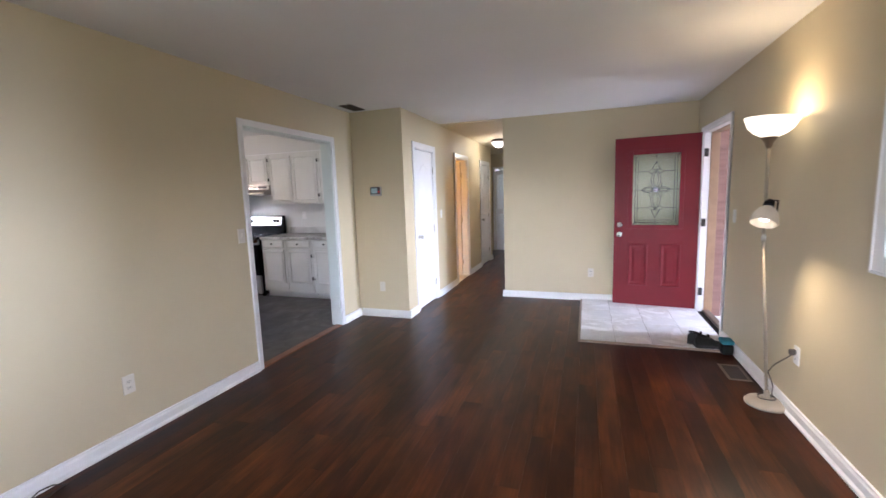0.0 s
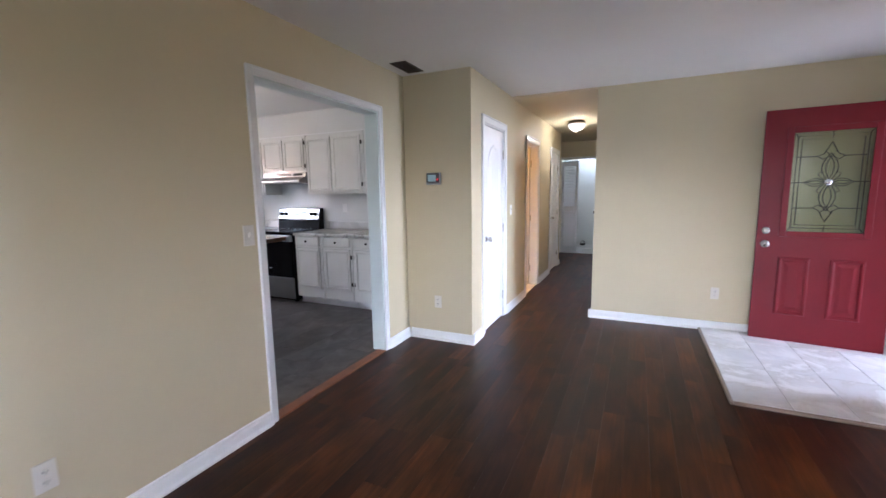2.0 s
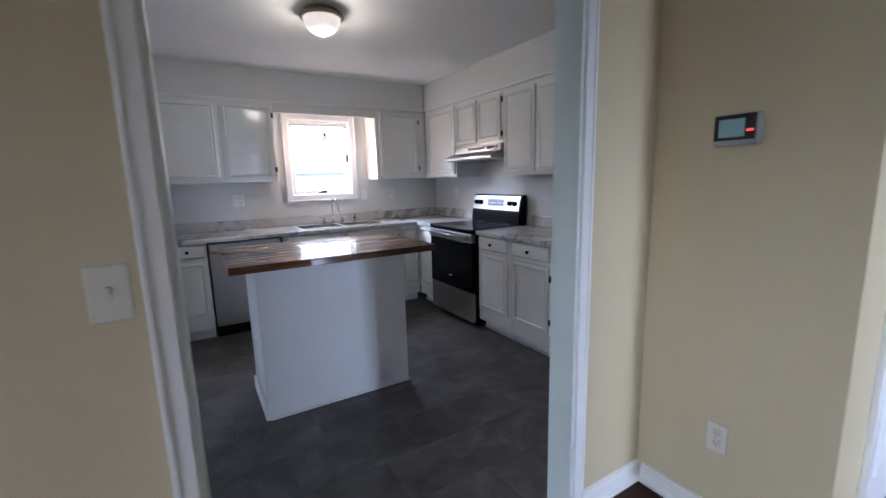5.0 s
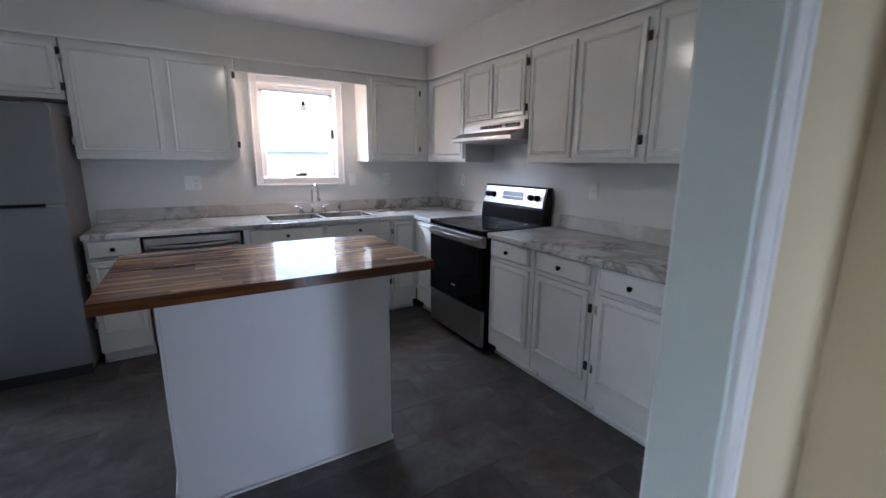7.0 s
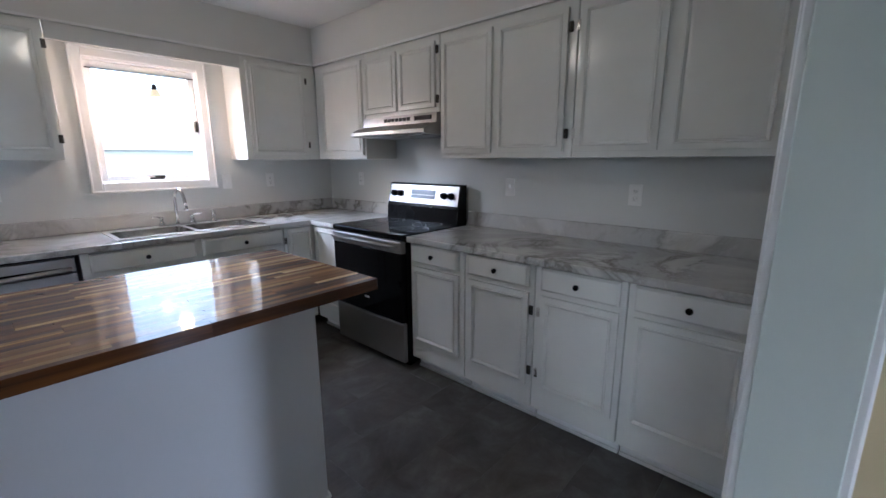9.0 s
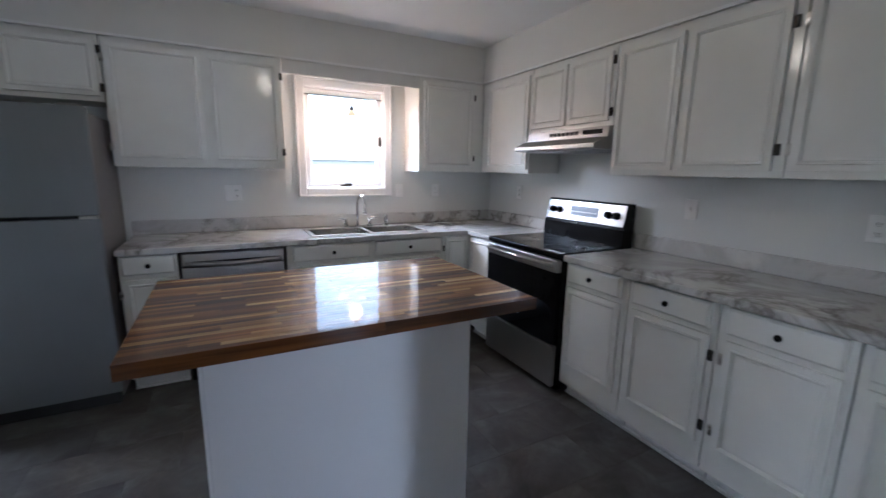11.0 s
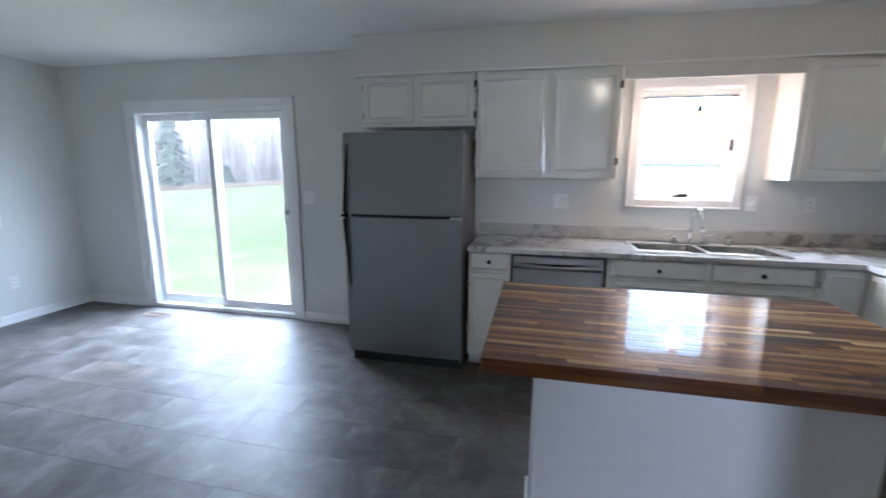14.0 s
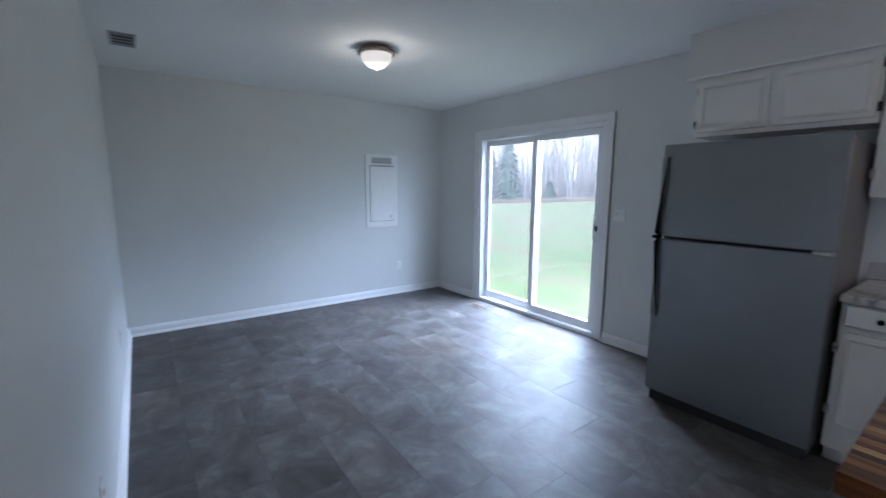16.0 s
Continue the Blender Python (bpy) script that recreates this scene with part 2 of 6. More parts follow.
def marble(name, base, vein, scale, rough, per_piece=0.0, width=0.05):
    m, n, l, p = nodes_of(name)
    v = coords(n, l, (scale, scale, scale), per_piece)
    w = node(n, "ShaderNodeTexNoise", Scale=1.0, Detail=8.0, Roughness=0.66, Distortion=0.7)
    big = node(n, "ShaderNodeTexNoise", Scale=0.7, Detail=3.0)
    l.new(v, w.inputs[0]), l.new(v, big.inputs[0])
    line = n.new("ShaderNodeMath")
    line.operation = "SUBTRACT"
    line.inputs[1].default_value = 0.5
    l.new(w.outputs[0], line.inputs[0])
    ab = n.new("ShaderNodeMath")
    ab.operation = "ABSOLUTE"
    l.new(line.outputs[0], ab.inputs[0])
    veins = ramp(n, l, ab.outputs[0], [(0.0, vein), (width * 0.35, tuple((a + b) / 2 for a, b in zip(vein, base))), (width, base)])
    cloud = ramp(n, l, big.outputs[0], [(0.43, (0, 0, 0)), (0.60, (1, 1, 1))])
    c = mixc(n, l, base, veins, cloud)
    soft = ramp(n, l, w.outputs[0], [(0.3, (0.66, 0.66, 0.67)), (0.62, (1.0, 1.0, 1.0))])
    c = mixc(n, l, c, soft, 1.0, "MULTIPLY")
    l.new(c, p.inputs["Base Color"])
    p.inputs["Roughness"].default_value = rough
    return m


MARBLE = marble("white_marble_laminate", (0.66, 0.655, 0.64), (0.22, 0.205, 0.19), 2.0, 0.16, width=0.06)
TILEW = marble("pale_floor_tile", (0.74, 0.735, 0.72), (0.56, 0.54, 0.50), 3.0, 0.3, 7.0, 0.10)


def stave_wood():
    m, n, l, p = nodes_of("walnut_butcher_block")
    v = coords(n, l, (60, 3.0, 60), per_piece=11.0)
    v2 = coords(n, l, (14, 1.6, 14), per_piece=11.0)
    a = node(n, "ShaderNodeTexNoise", Scale=1.0, Detail=5.0, Distortion=0.5)
    b = node(n, "ShaderNodeTexNoise", Scale=1.0, Detail=4.0, Distortion=0.8)
    l.new(v, a.inputs[0]), l.new(v2, b.inputs[0])
    info = n.new("ShaderNodeObjectInfo")
    tone = ramp(n, l, info.outputs["Random"], [(0.0, (0.050, 0.017, 0.005)), (0.22, (0.120, 0.045, 0.013)), (0.48, (0.235, 0.102, 0.030)), (0.68, (0.37, 0.185, 0.060)), (0.82, (0.58, 0.37, 0.15)), (1.0, (0.88, 0.68, 0.40))])
    g = ramp(n, l, a.outputs[0], [(0.32, (0.52, 0.47, 0.42)), (0.68, (1.3, 1.28, 1.22))])
    s = ramp(n, l, b.outputs[0], [(0.3, (0.66, 0.62, 0.58)), (0.7, (1.25, 1.22, 1.15))])
    c = mixc(n, l, tone, g, 1.0, "MULTIPLY")
    c = mixc(n, l, c, s, 1.0, "MULTIPLY")
    l.new(c, p.inputs["Base Color"])
    p.inputs["Roughness"].default_value = 0.4
    p.inputs["Specular IOR Level"].default_value = 0.1
    p.inputs["Coat Weight"].default_value = 0.9
    p.inputs["Coat Roughness"].default_value = 0.05
    p.inputs["Coat IOR"].default_value = 1.5
    bump(n, l, p, a.outputs[0], 0.03, 0.0005)
    return m


STAVE = stave_wood()


def clear_glass(name="clear_glass", tint=(0.97, 0.985, 0.98), veil=0.004, rough=0.01):
    """A thin pane: mostly see-through, with the mirror of a real pane and a faint white veil."""
    m, n, l, p = nodes_of(name)
    n.remove(p)
    tr = n.new("ShaderNodeBsdfTransparent")
    tr.inputs[0].default_value = (*tint, 1)
    gl = n.new("ShaderNodeBsdfGlossy")
    gl.inputs["Roughness"].default_value = rough
    lw = n.new("ShaderNodeLayerWeight")
    lw.inputs[0].default_value = 0.5
    pw = n.new("ShaderNodeMath")
    pw.operation = "POWER"
    pw.inputs[1].default_value = 4.0
    l.new(lw.outputs["Facing"], pw.inputs[0])
    fr = n.new("ShaderNodeMath")
    fr.operation = "MULTIPLY_ADD"
    fr.inputs[1].default_value, fr.inputs[2].default_value = 0.8, 0.035
    l.new(pw.outputs[0], fr.inputs[0])
    mx = n.new("ShaderNodeMixShader")
    l.new(fr.outputs[0], mx.inputs[0]), l.new(tr.outputs[0], mx.inputs[1]), l.new(gl.outputs[0], mx.inputs[2])
    film = n.new("ShaderNodeBsdfTranslucent")
    film.inputs[0].default_value = (0.9, 0.9, 0.9, 1)
    mx2 = n.new("ShaderNodeMixShader")
    mx2.inputs[0].default_value = veil
    l.new(mx.outputs[0], mx2.inputs[1]), l.new(film.outputs[0], mx2.inputs[2])
    l.new(mx2.outputs[0], n["Material Output"].inputs[0])
    return m


GLASS = clear_glass()
# stronger white veil imitates the glare and haze over the view outside
HAZED = clear_glass("hazed_window_glass", veil=0.012)


DOORGLASS = clear_glass("bevelled_door_glass", (0.80, 0.84, 0.74), 0.05, 0.22)


def lit_glass(name, col, power, base=(0.85, 0.82, 0.75)):
    m, n, l, p = nodes_of(name)
    v = coords(n, l)
    a = node(n, "ShaderNodeTexNoise", Scale=9.0, Detail=3.0)
    l.new(v, a.inputs[0])
    c = ramp(n, l, a.outputs[0], [(0.3, tuple(x * 0.9 for x in base)), (0.7, base)])
    l.new(c, p.inputs["Base Color"])
    p.inputs["Roughness"].default_value = 0.3
    p.inputs["Emission Color"].default_value = (*col, 1)
    p.inputs["Emission Strength"].default_value = power
    return m


LIT_BOWL = lit_glass("lit_torchiere_glass", (1.0, 0.80, 0.50), 0.125)
AMBER = lit_glass("amber_bell_glass", (1.0, 0.80, 0.45), 0.07, (0.85, 0.76, 0.52))
LIT_DOME = lit_glass("lit_dome_glass", (1.0, 0.80, 0.56), 0.068)
LIT_HALL = lit_glass("lit_hall_dome_glass", (1.0, 0.92, 0.74), 0.15)
LIT_BULB = lit_glass("lit_bulb_glass", (1.0, 0.85, 0.6), 0.31)
SHADEGL = lit_glass("reading_shade_glass", (1.0, 0.85, 0.6), 0.005, (0.46, 0.41, 0.33))
DISPLAY = lit_glass("range_display", (0.35, 0.5, 0.75), 0.003, (0.16, 0.19, 0.24))
LCD = lit_glass("thermostat_screen", (0.45, 0.8, 0.8), 0.006, (0.22, 0.30, 0.30))
REDLED = lit_glass("red_indicator", (1.0, 0.05, 0.05), 0.15, (0.4, 0.02, 0.02))


def siding_mat():
    m, n, l, p = nodes_of("brown_lap_siding_paint")
    v = coords(n, l, (2, 30, 30), per_piece=9.0)
    a = node(n, "ShaderNodeTexNoise", Scale=1.0, Detail=5.0)
    l.new(v, a.inputs[0])
    c = ramp(n, l, a.outputs[0], [(0.3, (0.19, 0.105, 0.086)), (0.7, (0.25, 0.145, 0.120))])
    l.new(c, p.inputs["Base Color"])
    p.inputs["Roughness"].default_value = 0.7
    bump(n, l, p, a.outputs[0], 0.3, 0.003)
    return m


SIDING = siding_mat()


def lawn_mat():
    m, n, l, p = nodes_of("lawn")
    v = coords(n, l)
    a = node(n, "ShaderNodeTexNoise", Scale=0.4, Detail=8.0, Roughness=0.7)
    b = node(n, "ShaderNodeTexNoise", Scale=2.5, Detail=6.0, Roughness=0.7)
    g = node(n, "ShaderNodeTexNoise", Scale=40.0, Detail=3.0)
    for k in (a, b, g):
        l.new(v, k.inputs[0])
    c1 = ramp(n, l, a.outputs[0], [(0.36, (0.046, 0.062, 0.020)), (0.48, (0.058, 0.068, 0.028)), (0.58, (0.074, 0.064, 0.036))])
    c2 = ramp(n, l, b.outputs[0], [(0.3, (0.78, 0.82, 0.76)), (0.7, (1.18, 1.15, 1.1))])
    c = mixc(n, l, c1, c2, 1.0, "MULTIPLY")
    l.new(c, p.inputs["Base Color"])
    p.inputs["Roughness"].default_value = 0.95
    p.inputs["Specular IOR Level"].default_value = 0.05
    bump(n, l, p, g.outputs[0], 0.8, 0.03)
    return m


LAWN = lawn_mat()
# bark, needles, brush and far house lightened to stand in for haze
BARK = paint("grey_bark", (0.47, 0.41, 0.36), 0.9, 0.25, 1.2, 20, 0.5)
NEEDLE = paint("conifer_needles", (0.13, 0.155, 0.085), 0.8, 0.3, 0.8, 10, 0)
DRYGRASS = paint("dry_grass", (0.32, 0.22, 0.14), 0.95, 0.25, 0.5, 10, 0)
BRUSH = paint("bare_brush", (0.36, 0.29, 0.235), 0.95, 0.25, 0.4, 10, 0)
ROOFM = paint("grey_shingles", (0.42, 0.42, 0.43), 0.9, 0.15, 2, 30, 0.3)
FARWALL = paint("white_siding_far", (0.62, 0.62, 0.60), 0.7, 0.06, 1, 20, 0.1)


# ---- mesh helpers ----
def finish(name, bm, mat, parent=None, smooth=False, m=None):
    me = bpy.data.meshes.new(name)
    bm.normal_update()
    bm.to_mesh(me)
    bm.free()
    if smooth:
        for f in me.polygons:
            f.use_smooth = True
    me.materials.append(mat)
    ob = new(name, me)
    if m is not None:
        ob.matrix_basis = m
    if parent is not None:
        ob.parent = parent
    return ob


def add_box(bm, x0, y0, z0, x1, y1, z1, bevel=0.0, seg=1):
    lo = (min(x0, x1), min(y0, y1), min(z0, z1))
    hi = (max(x0, x1), max(y0, y1), max(z0, z1))
    mtx = Matrix.LocRotScale([(a + b) / 2 for a, b in zip(lo, hi)], None, [b - a for a, b in zip(lo, hi)])
    vs = bmesh.ops.create_cube(bm, size=1, matrix=mtx)["verts"]
    if bevel:
        es = {e for v in vs for e in v.link_edges}
        bmesh.ops.bevel(bm, geom=list(es), offset=bevel, segments=seg, affect="EDGES", profile=0.5)
    return vs


def boxes(name, rows, mat, parent=None, bevel=0.0, seg=1, m=None):
    bm = bmesh.new()
    for r in rows:
        add_box(bm, *r, bevel=bevel, seg=seg)
    return finish(name, bm, mat, parent, m=m)


def lathe(name, profile, mat, parent=None, m=None, n=28, smooth=True):
    """A turned shape about z from (radius, height) pairs."""
    bm = bmesh.new()
    rings = []
    for r, z in profile:
        if r < 1e-5:
            rings.append([bm.verts.new((0, 0, z))])
        else:
            rings.append([bm.verts.new((r * math.cos(a * 2 * math.pi / n), r * math.sin(a * 2 * math.pi / n), z)) for a in range(n)])
    for a, b in zip(rings, rings[1:]):
        for i in range(n):
            j = (i + 1) % n
            if len(a) == 1 and len(b) > 1:
                bm.faces.new((a[0], b[i], b[j]))
            elif len(b) == 1 and len(a) > 1:
                bm.faces.new((a[i], a[j], b[0]))
            elif len(a) > 1:
                bm.faces.new((a[i], a[j], b[j], b[i]))
    bmesh.ops.recalc_face_normals(bm, faces=bm.faces)
    return finish(name, bm, mat, parent, smooth, m)


def tube(name, pts, r, mat, parent=None, n=10, m=None):
    """A round bar along points; r is a number or one radius a point."""
    bm = bmesh.new()
    pts = [Vector(p) for p in pts]
    rad = r if isinstance(r, (list, tuple)) else [r] * len(pts)
    rings, up = [], None
    for i, p in enumerate(pts):
        d = (pts[min(i + 1, len(pts) - 1)] - pts[max(i - 1, 0)]).normalized()
        if up is None:
            up = Vector((0, 0, 1)) if abs(d.z) < 0.9 else Vector((1, 0, 0))
        s = d.cross(up).normalized()
        up = s.cross(d).normalized()
        rings.append([bm.verts.new(p + rad[i] * (math.cos(a * 2 * math.pi / n) * s + math.sin(a * 2 * math.pi / n) * up)) for a in range(n)])
    for a, b in zip(rings, rings[1:]):
        for i in range(n):
            bm.faces.new((a[i], a[(i + 1) % n], b[(i + 1) % n], b[i]))
    bm.faces.new(rings[0][::-1]), bm.faces.new(rings[-1])
    bmesh.ops.recalc_face_normals(bm, faces=bm.faces)
    return finish(name, bm, mat, parent, True, m)


def extrude_profile(name, prof, p0, p1, out, mat, parent=None):
    """A moulding: profile of (out, up) swept straight from p0 to p1 on a wall that faces `out`."""
    bm = bmesh.new()
    p0, p1, o = Vector(p0), Vector(p1), Vector(out)
    a = [bm.verts.new(p0 + o * u + Vector((0, 0, v))) for u, v in prof]
    b = [bm.verts.new(p1 + o * u + Vector((0, 0, v))) for u, v in prof]
    k = len(prof)
    for i in range(k):
        bm.faces.new((a[i], a[(i + 1) % k], b[(i + 1) % k], b[i]))
    bm.faces.new(a), bm.faces.new(b)
    bmesh.ops.recalc_face_normals(bm, faces=bm.faces)
    return finish(name, bm, mat, parent)


def empty(name, m=None):
    ob = new(name)
    ob.empty_display_size = 0.1
    if m is not None:
        ob.matrix_basis = m
    return ob


def structure(ob, label=""):
    return tagged(ob, label=label, kind="structure")


def wall_x(name, x0, x1, ya, yb, holes, mat, zt=2.44, label=""):
    """A wall across x0..x1, along y from ya to yb; holes are (y0, y1, z0, z1)."""
    rows, y = [], ya
    for h0, h1, z0, z1 in sorted(holes):
        rows.append((x0, y, 0, x1, h0, zt))
        if z0 > 0:
            rows.append((x0, h0, 0, x1, h1, z0))
        rows.append((x0, h0, z1, x1, h1, zt))
        y = h1
    rows.append((x0, y, 0, x1, yb, zt))
    return structure(boxes(name, rows, mat), label)


def wall_y(name, y0, y1, xa, xb, holes, mat, zt=2.44, label=""):
    rows, x = [], xa
    for h0, h1, z0, z1 in sorted(holes):
        rows.append((x, y0, 0, h0, y1, zt))
        if z0 > 0:
            rows.append((h0, y0, 0, h1, y1, z0))
        rows.append((h0, y0, z1, h1, y1, zt))
        x = h1
    rows.append((x, y0, 0, xb, y1, zt))
    return structure(boxes(name, rows, mat), label)




# ---- the plan ----
XW, YN, XK, XL, XR = -6.70, 7.84, -3.10, -2.98, 0.90
YSO, YT, XH, XH2, YS, YE = 0.53, 6.69, -2.32, -1.41, 7.975, 12.75

# openings
OP = (5.008, 6.256, 0, 2.062)
SLD = (1.365, 3.085, 0, 2.015)
KWIN = (6.035, 6.705, 1.235, 2.045)
FDOOR = (6.755, 7.70, 0.0, 2.05)
LWIN = (3.85, 4.55, 1.12, 2.05)

wall_x("wall_west", XW - 0.16, XW, YSO - 0.15, YN + 0.15, [SLD, KWIN], GREY, label="pale grey painted kitchen wall with sliding door and window")
wall_y("wall_south_kitchen", YSO - 0.15, YSO, XW, XK + 0.06, [], GREY, label="pale grey painted wall of the dining area")
# unseen opening assumed in this wall, cut for the added lamp
wall_y("wall_south_living", YSO - 0.15, YSO, XK + 0.06, XR + 0.15, [(-1.7, 0.3, 0.92, 2.02)], BEIGE, label="beige painted living room wall")
wall_x("wall_divider_kitchen_side", XK, XK + 0.06, YSO, YN + 0.15, [OP], GREY, label="pale grey painted wall with a wide opening")
wall_x("wall_divider_living_side", XL - 0.06, XL, YSO, YN + 0.15, [OP], BEIGE, label="beige painted wall with a wide cased opening")
wall_y("wall_kitchen_north", YN, YN + 0.15, XW, XK, [], GREY, label="pale grey painted kitchen wall behind the range")
wall_x("wall_east", XR, XR + 0.15, YSO, YS, [FDOOR, LWIN], BEIGE, label="beige painted living room wall with the front doorway")
wall_y("wall_entry_end", YS, YS + 0.13, XH2, XR + 0.15, [], BEIGE, label="beige painted wall behind the open front door")
wall_y("wall_closet_front", YT, YT + 0.12, XL, XH - 0.12, [], BEIGE, label="narrow beige painted wall with the thermostat")
CD = (7.02, 7.66, 0, 2.03)
BD = (8.70, 9.36, 0, 2.03)
D2 = (10.36, 11.06, 0, 2.03)
wall_x("wall_hall_west", XH - 0.12, XH, YT, 11.35, [CD, BD, D2], BEIGE, label="beige painted hallway wall with doors")
D3 = (9.55, 10.30, 0, 2.03)
wall_x("wall_hall_east", XH2, XH2 + 0.12, YS + 0.13, YE, [D3], BEIGE, label="beige painted hallway wall")
LAU = (-2.53, -1.68, 0, 2.05)
wall_y("wall_hall_end", YE, YE + 0.12, -3.3, XH2 + 0.12, [LAU], BEIGE, label="beige painted end wall of the hallway")
# laundry recess
boxes_l = boxes("wall_laundry", [(LAU[0] - 0.2, YE + 0.12, 0, LAU[0] - 0.1, YE + 1.0, 2.44), (XH2 + 0.02, YE + 0.12, 0, XH2 + 0.12, YE + 1.0, 2.44), (LAU[0] - 0.2, YE + 1.0, 0, XH2 + 0.12, YE + 1.1, 2.44)], GREY)
structure(boxes_l, "pale grey laundry recess walls")
structure(boxes("wall_side_passage", [(-3.4, 11.25, 0, -3.3, YE + 0.12, 2.44), (-3.3, 11.25, 0, XH - 0.12, 11.35, 2.44)], BEIGE), "beige passage walls")
# bathroom walls behind the warm doorway
structure(boxes("wall_bathroom", [(-4.2, 8.02, 0, XH - 0.12, 8.12, 2.44), (-4.3, 8.02, 0, -4.2, 10.3, 2.44), (-4.2, 10.2, 0, XH - 0.12, 10.3, 2.44)], BEIGE), "beige bathroom walls")
# rooms behind shut doors
structure(boxes("wall_closet_back", [(XL - 0.0, YN + 0.03, 0, XH - 0.12, YN + 0.13, 2.44)], BEIGE), "closet back wall")

structure(boxes("ceiling", [(XW - 0.16, YSO - 0.15, 2.44, XR + 0.15, YS + 0.13, 2.60)], CEIL), "flat white painted ceiling")
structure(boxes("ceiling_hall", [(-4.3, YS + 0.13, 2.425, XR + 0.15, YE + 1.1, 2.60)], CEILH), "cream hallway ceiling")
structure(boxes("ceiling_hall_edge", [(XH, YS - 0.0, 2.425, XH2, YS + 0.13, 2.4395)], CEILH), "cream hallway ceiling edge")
structure(boxes("floor", [(XW - 0.16, YSO - 0.15, -0.30, XR + 0.15, YE + 1.1, -0.012), (-6.7, 7.9, -0.3, -4.3, YE, -0.012)], SUBFLOOR), "dark sub-floor")

# kitchen soffit over the cabinets
bm = bmesh.new()
SD = 0.338
add_box(bm, XW, 3.88, 2.15, XW + SD, YN, 2.44)
add_box(bm, XW + SD, YN - SD, 2.15, XK, YN, 2.44)
structure(finish("soffit", bm, SOFF), "pale painted soffit above the kitchen cabinets")
structure(boxes("window_valance", [(XW + SD - 0.028, 5.842, 2.052, XW + SD - 0.008, 6.899, 2.149)], SOFF, bevel=0.002), "pale painted valance board between the cabinets above the sink")
structure(boxes("soffit_trim", [(XW + SD, 3.88, 2.143, XW + SD + 0.008, YN - SD, 2.158), (XW + SD + 0.008, YN - SD - 0.008, 2.143, XK, YN - SD, 2.158)], TRIM), "thin white trim strip under the soffit")

# ---- trim ----
BASE = [(0, 0), (0.028, 0), (0.028, 0.012), (0.016, 0.024), (0.016, 0.064), (0.010, 0.076), (0.010, 0.084), (0, 0.088)]


def baseboard(p0, p1, out):
    structure(extrude_profile("baseboard", BASE, p0, p1, out, TRIM), "white painted baseboard with shoe moulding")


baseboard((XL, YSO, 0), (XL, OP[0] - 0.05, 0), (1, 0, 0))
baseboard((XL, OP[1] + 0.05, 0), (XL, YT, 0), (1, 0, 0))
baseboard((XL + 0.028, YT, 0), (XH + 0.028, YT, 0), (0, -1, 0))
baseboard((XH, YT, 0), (XH, CD[0] - 0.075, 0), (1, 0, 0))
baseboard((XH, CD[1] + 0.075, 0), (XH, BD[0] - 0.075, 0), (1, 0, 0))
baseboard((XH, BD[1] + 0.075, 0), (XH, D2[0] - 0.075, 0), (1, 0, 0))
baseboard((XH, D2[1] + 0.075, 0), (XH, 11.35, 0), (1, 0, 0))
baseboard((XH2 - 0.028, YS, 0), (XR, YS, 0), (0, -1, 0))
baseboard((XH2, YS, 0), (XH2, D3[0] - 0.075, 0), (-1, 0, 0))
baseboard((XH2, D3[1] + 0.075, 0), (XH2, YE, 0), (-1, 0, 0))
baseboard((XR, YSO, 0), (XR, FDOOR[0] - 0.05, 0), (-1, 0, 0))
baseboard((XR, FDOOR[1] + 0.12, 0), (XR, YS, 0), (-1, 0, 0))
baseboard((XL, YSO, 0), (XR, YSO, 0), (0, 1, 0))
baseboard((XW, YSO, 0), (XK, YSO, 0), (0, 1, 0))
baseboard((XK, YSO + 0.028, 0), (XK, OP[0] - 0.05, 0), (-1, 0, 0))
baseboard((XK, OP[1] + 0.05, 0), (XK, YN - 0.66, 0), (-1, 0, 0))
baseboard((XW, YSO + 0.028, 0), (XW, SLD[0] - 0.075, 0), (1, 0, 0))
baseboard((XW, SLD[1] + 0.075, 0), (XW, 4.83, 0), (1, 0, 0))
baseboard((LAU[0] - 0.1, YE + 1.0, 0), (XH2, YE + 1.0, 0), (0, -1, 0))


def casing_x(x, out, y0, y1, z1, name, label, w=0.07, z0=0.0, bottom=False, mat=TRIM):
    """Flat casing with a raised back band round an opening in a wall at x."""
    bm = bmesh.new()
    d, e = 0.015 * out, 0.021 * out
    add_box(bm, x, y0 - w, z0, x + d, y0, z1 + w, 0.003)
    add_box(bm, x, y1, z0, x + d, y1 + w, z1 + w, 0.003)
    add_box(bm, x, y0, z1, x + d, y1, z1 + w, 0.003)
    add_box(bm, x + 0.001 * out, y0 - w, z0, x + e, y0 - w + 0.014, z1 + w, 0.003)
    add_box(bm, x + 0.001 * out, y1 + w - 0.014, z0, x + e, y1 + w, z1 + w, 0.003)
    add_box(bm, x + 0.001 * out, y0 - w, z1 + w - 0.014, x + e, y1 + w, z1 + w, 0.003)
    if bottom:
        add_box(bm, x, y0, z0, x + d, y1, z0 + w, 0.003)
        add_box(bm, x + 0.001 * out, y0 - w, z0, x + e, y1 + w, z0 + 0.014, 0.003)
    return structure(finish(name, bm, mat), label)


